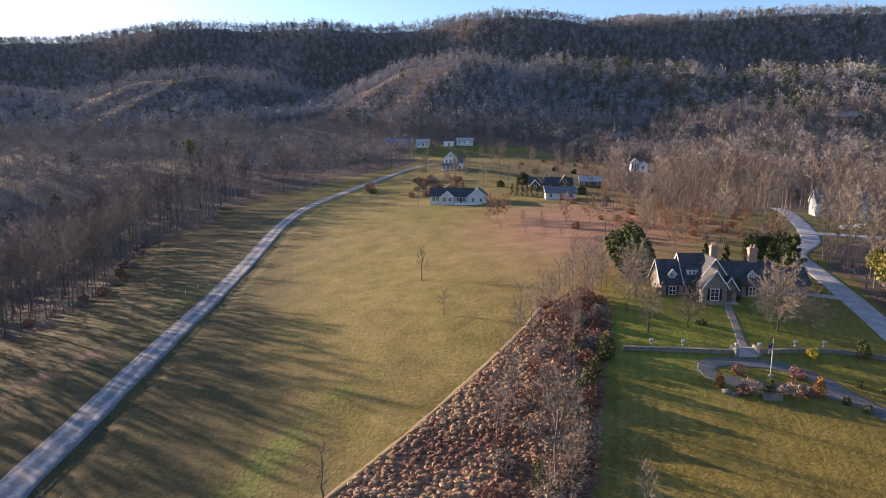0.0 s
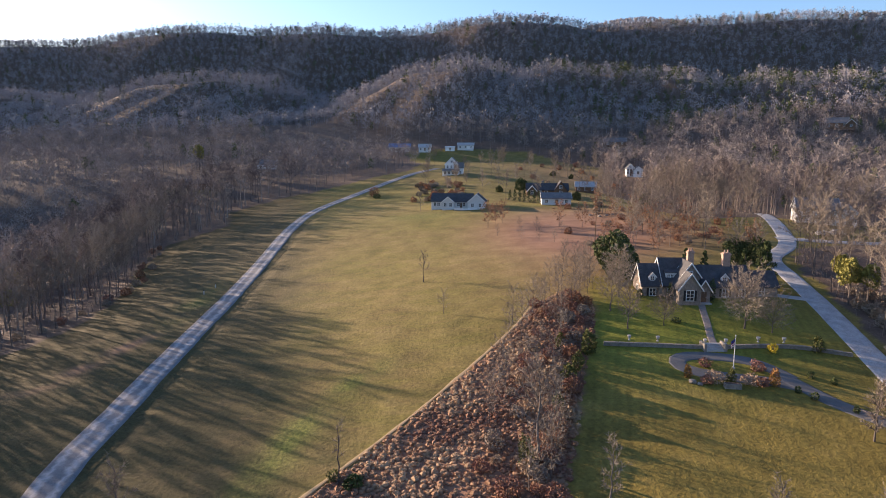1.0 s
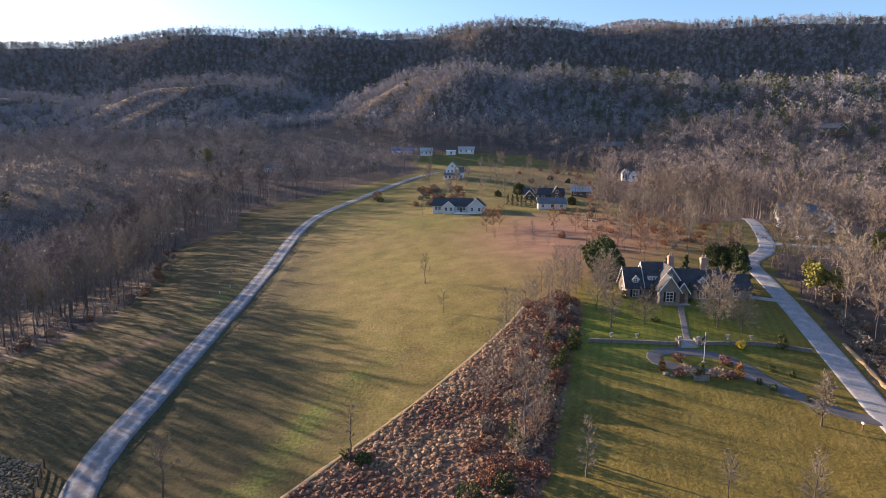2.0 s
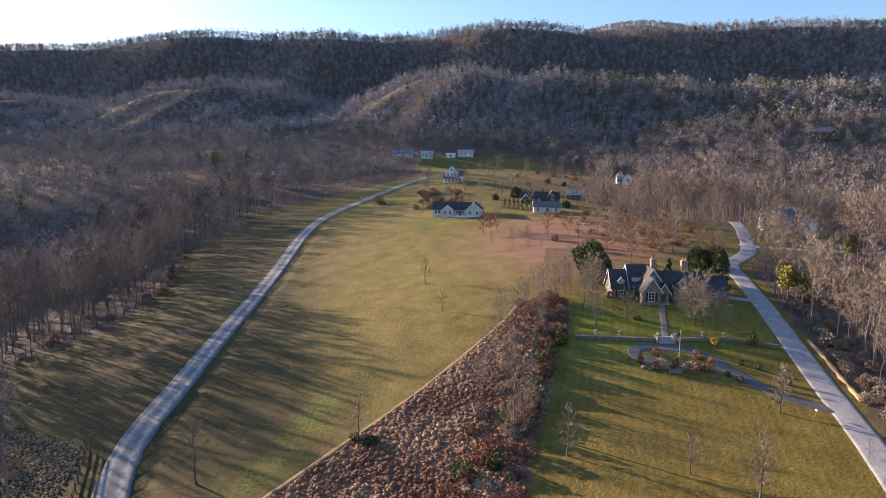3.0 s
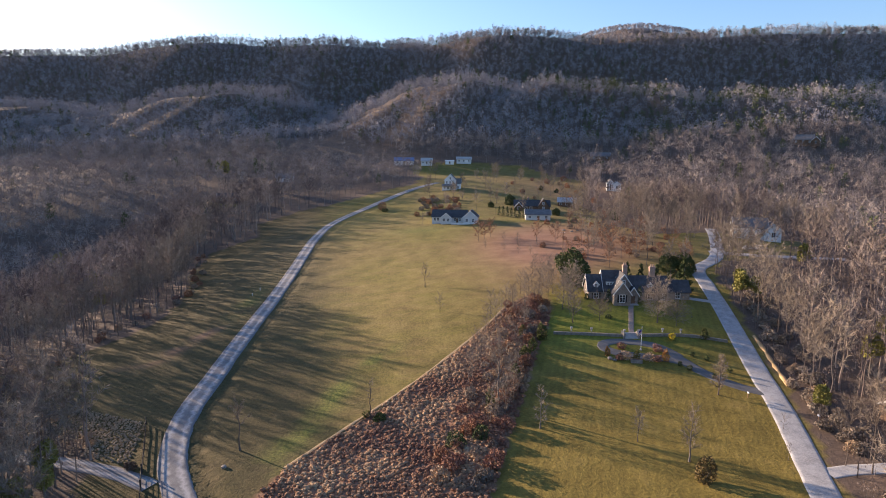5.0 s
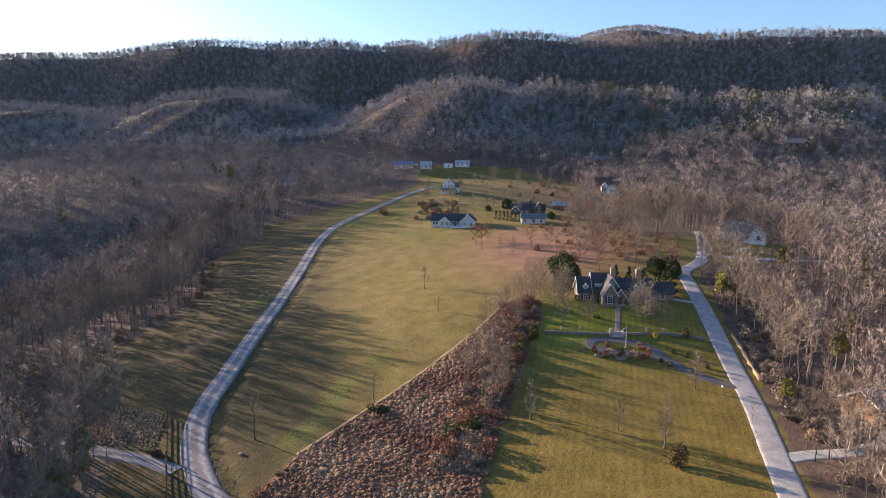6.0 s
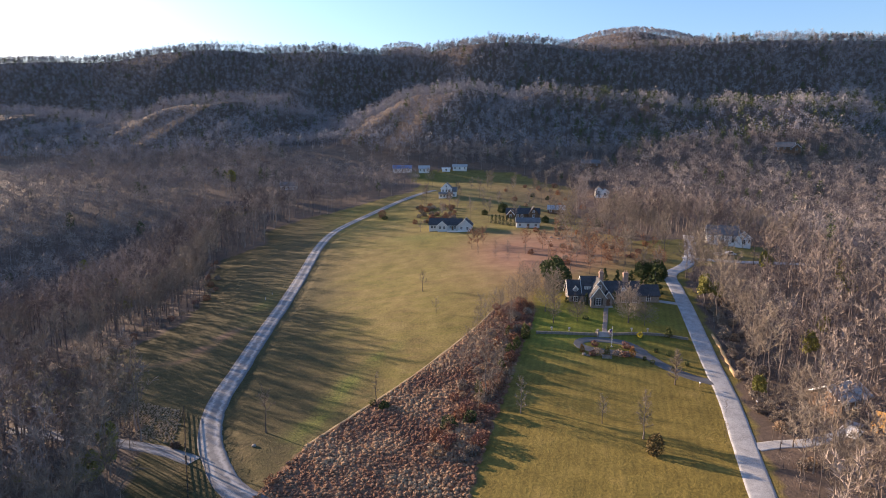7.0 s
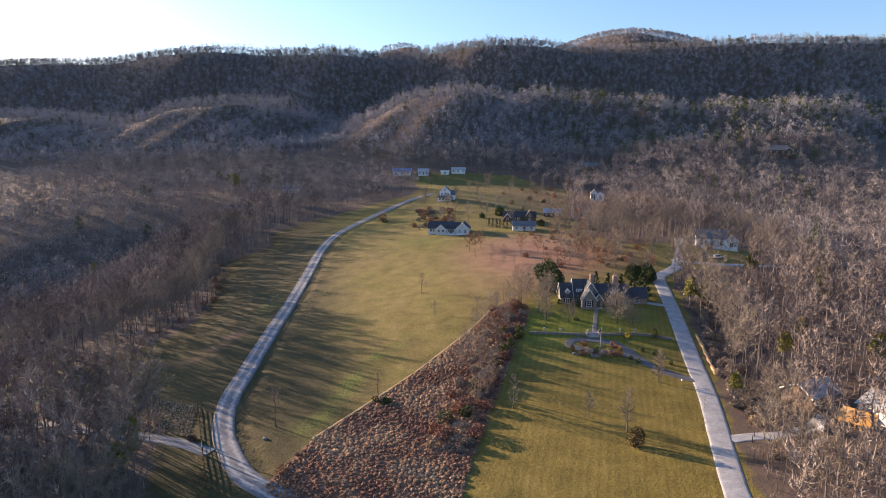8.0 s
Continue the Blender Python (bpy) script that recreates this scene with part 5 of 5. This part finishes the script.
small = [tree_thing("bare_tree", bare_tree(530 + i, 9.5 + i, 3.0, 14, 460, 0.068, 0.18, 260), TWIG, "leafless hedgerow tree with dense grey twigs") for i in range(3)]
oaks = [tree_thing("oak_tree", bare_tree(540 + i, 8 + i, 3.2, 12, 240, 0.1, 0.2, 0, 420), TWIG, "small oak still holding russet dead leaves") for i in range(2)]
firs = [tree_thing("young_fir", conifer(550 + i, 5.5, 1.5, 0.05, 420, 0.34), NEEDLE, "young dark conical fir in a row") for i in range(2)]
pines_near = [tree_thing("pine_tree", leafy_bush(560 + i, 6.5, 7.5, 1100, 0.62, 0.35, 5.0), mottled("pine_%d" % i, (0.12, 0.12, 0.028), (0.28, 0.255, 0.062), 0.4, 4, 0.85), "yellow-green pine with a bare lower trunk") for i in range(2)]
spruce = [tree_thing("evergreen_tree", conifer(570, 10, 3.0, 0.03, 2600, 0.5), NEEDLE, "dense dark conical evergreen beside the stone house"), tree_thing("evergreen_tree", leafy_bush(571, 12.5, 10, 4400, 0.55, 0.12), NEEDLE, "broad dark evergreen beside the stone house")]
used = set()


def put_tree(models, k, x, y, s=1.0, group=""):
    m = models[k % len(models)]
    if id(m) in used:
        return plant(m, x, y, rng.uniform(0, 6.2), s, group=group)
    used.add(id(m))
    keep_first(m, x, y, rng.uniform(0, 6.2), s)
    return tagged(m, group=group)


rng = random.Random(31)
# hedgerow between meadow and lawn
hedge = []
while len(hedge) < 36:
    k = rng.random()
    x, y = 15 + 20 * k + rng.uniform(-5, 5), 104 + 44 * k + rng.uniform(-7, 5)
    if all((x - a) ** 2 + (y - b) ** 2 > 4.5 for a, b in hedge) and x - 0.45 * (y - 104) < 27:
        hedge.append((x, y))
for n, (x, y) in enumerate(hedge):
    put_tree(small, n, x, y, rng.uniform(0.55, 0.88), "hedgerow trees")
for n, (x, y) in enumerate(((7.4, 82), (8.8, 90), (9.5, 86), (14.4, 90), (16.0, 76), (10.5, 62), (14, 97), (18.5, 94), (6.5, 79), (17.5, 84), (15.5, 71), (13.5, 64))):
    put_tree(small, n, x, y, rng.uniform(0.5, 0.85), "saplings of the rough strip")
# evergreens round the house
for k, x, y, s in ((1, 41.0, 141, 1.1), (0, 73.4, 132.6, 1.05), (1, 80.5, 152, 0.72), (1, 75.5, 154, 0.62), (0, 71.5, 139, 0.7), (0, 67.5, 140, 0.6), (0, 63, 142, 0.55), (0, 59, 144, 0.55)):
    put_tree(spruce, k, x, y, s)
for n, (x, y, s) in enumerate(((86, 121.5, 0.85), (89, 120, 0.8), (89.5, 131, 0.7), (-66, 41, 0.75), (-63, 36, 0.65), (-62, 27, 0.9), (-77, 29, 0.6), (-158, 389, 1.3), (75, 61, 0.6), (96, 79, 0.85), (118, 74, 0.95), (131, 121, 1.0), (140, 138, 1.0), (120, 152, 0.9), (109, 95, 0.7), (-168, 209, 1.1), (-118, 152, 0.7), (-140, 186, 0.9), (150, 160, 1.1), (101, 27, 0.7))):
    put_tree(pines_near, n, x, y, s, "pines in the woods")
for n in range(7):
    put_tree(firs, n, 26.5 + 1.9 * n, 265 - 1.6 * n, rng.uniform(0.85, 1.1), "row of young firs")
# orchard and grove on the rough slope
for n, (x, y) in enumerate(((16.3, 210), (13.5, 206), (19, 213), (37.4, 202), (44.6, 199), (62, 190), (66, 196), (72, 175), (58, 214), (83, 160), (70, 205), (55, 225))):
    put_tree(oaks, n, x, y, rng.uniform(0.7, 1.05), "russet oaks on the rough slope")
thicket = []
while len(thicket) < 26:
    x, y = rng.uniform(42, 96), rng.uniform(158, 248)
    if float(away(STREET, x, y)) > 5 and x > 40 + 0.3 * (y - 158) and all((x - a) ** 2 + (y - b) ** 2 > 14 for a, b in thicket):
        thicket.append((x, y))
for n, (x, y) in enumerate(thicket):
    put_tree(oaks, n, x, y, rng.uniform(0.45, 0.85), "russet oaks on the rough slope")
for n in range(30):
    plant(shrub_models[(1, 3, 0)[n % 3]], rng.uniform(36, 94), rng.uniform(165, 246), rng.uniform(0, 6), rng.uniform(0.5, 1.1), "low wild shrub on the rough slope", "shrubs of the rough slope")
for n, (x, y) in enumerate(((22.6, 184), (27.8, 181), (15.8, 192), (32, 178), (24, 203), (29, 196), (36, 190))):
    put_tree(small, n, x, y, rng.uniform(0.35, 0.5), "young orchard trees")
grove = []
while len(grove) < 46:
    x, y = rng.uniform(44, 98), rng.uniform(148, 240)
    if x > 46 + 0.12 * (y - 148) and float(away(STREET, x, y)) > 4 and all((x - a) ** 2 + (y - b) ** 2 > 22 for a, b in grove):
        grove.append((x, y))
for n, (x, y) in enumerate(grove):
    plant(bare[n % 5], x, y, rng.uniform(0, 6), rng.uniform(0.5, 0.85), group="trees of the thin grove")
yard = []
while len(yard) < 52:
    x, y = rng.uniform(-14, 100), rng.uniform(262, 440)
    if bool(inside(OPEN, x, y)) and all((x - a) ** 2 + (y - b) ** 2 > 50 for a, b in yard) and not (-8 < x < 30 and y > 360) and float(away(LANE, x, y)) > 9 and min(np.hypot(x - a, y - b) for a, b in ((1, 350), (44, 254), (38, 283), (50, 286), (68, 311))) > 8:
        yard.append((x, y))
for n, (x, y) in enumerate(yard):
    plant(bare[(n * 3) % 5], x, y, rng.uniform(0, 6), rng.uniform(0.45, 0.75), group="trees round the far houses")
for n in range(40):
    x, y = -6 + rng.uniform(-11, 13), 296 + rng.uniform(-24, 26)
    plant(shrub_models[(0, 3, 1, 3)[n % 4]], x, y, rng.uniform(0, 6), rng.uniform(0.7, 1.3), "brown shrub on the knoll behind the ranch house", "shrubs on the knoll")
for n in range(14):
    x, y = rng.uniform(40, 92), rng.uniform(310, 430)
    plant(shrub_models[n % 3], x, y, rng.uniform(0, 6), rng.uniform(0.8, 1.6), "russet shrub on the far pasture", "shrubs of the far pasture")
for n in range(6):
    plant(spruce[1], (56, 62, 72, 35, 24, 84)[n], (268, 372, 366, 300, 292, 262)[n], n, (0.4, 0.34, 0.3, 0.6, 0.32, 0.5)[n], "dark evergreen near the far houses", "evergreens of the far yards")


# ---- small things of the meadow ----


def utility_pole(x, y, high):
    h = thing("utility_pole", x, y, "dark timber utility pole with one crossarm on the rough slope", "utility pole")
    part("pole", lathe([(0.15, -0.3), (0.14, high * 0.5), (0.1, high)], 8), LOG, h)
    part("crossarm", box(-1.1, 1.1, -0.06, 0.06, high - 0.9, high - 0.75, 0.01), LOG, h)
    for k in (-0.95, -0.4, 0.4, 0.95):
        part("insulator", lathe([(0.04, high - 0.75), (0.06, high - 0.68), (0.04, high - 0.58)], 6), WHITE, h).location = (k, 0, 0)


utility_pole(43.8, 176, 9.0)


def boulder(x, y, size, seed, label):
    h = thing("boulder", x, y, label, "rock")
    rng = random.Random(seed)
    bm = bmesh.new()
    bmesh.ops.create_icosphere(bm, subdivisions=2, radius=size)
    for v in bm.verts:
        v.co *= rng.uniform(0.78, 1.12)
        v.co.z = v.co.z * 0.6 + size * 0.2
    part("stone", bm, STONE, h)


boulder(-38.6, 48.6, 0.55, 1, "small pale boulder lying in the meadow grass")
boulder(40.4, 87.9, 0.7, 2, "pale boulder at the edge of the island bed")
boulder(41.4, 87.2, 0.5, 3, "pale boulder at the edge of the island bed")
for n, (x, y) in enumerate(((52, 222), (55, 219), (58, 221), (61, 224))):
    boulder(x, y, 0.9 - 0.1 * n, 10 + n, "pale rock in a heap on the rough slope")


def marker_post(x, y, label):
    h = thing("marker_post", x, y, label, "post")
    part("post", box(-0.06, 0.06, -0.06, 0.06, -0.3, 1.1, 0.01), WHITE, h)
    part("cap", box(-0.16, 0.16, -0.04, 0.04, 1.0, 1.3, 0.01), BLACK, h)


marker_post(-66.5, 164, "white marker post with dark plate beside the lane")
marker_post(-67.5, 158, "white marker post with dark plate beside the lane")
bush("brush_pile", -55.2, 47.8, 2.6, 1.3, MULCH, "dark heap of cut brush beside the gate", 390, 260, 0.35)
for n in range(9):
    plant(shrub_models[3 if n % 2 else 2], -64 - rng.uniform(0, 16), 50 + n * 2.6 + rng.uniform(-1, 1), rng.uniform(0, 6), rng.uniform(0.4, 0.7), "pale dry scrub beside the field gate", "scrub by the gate")
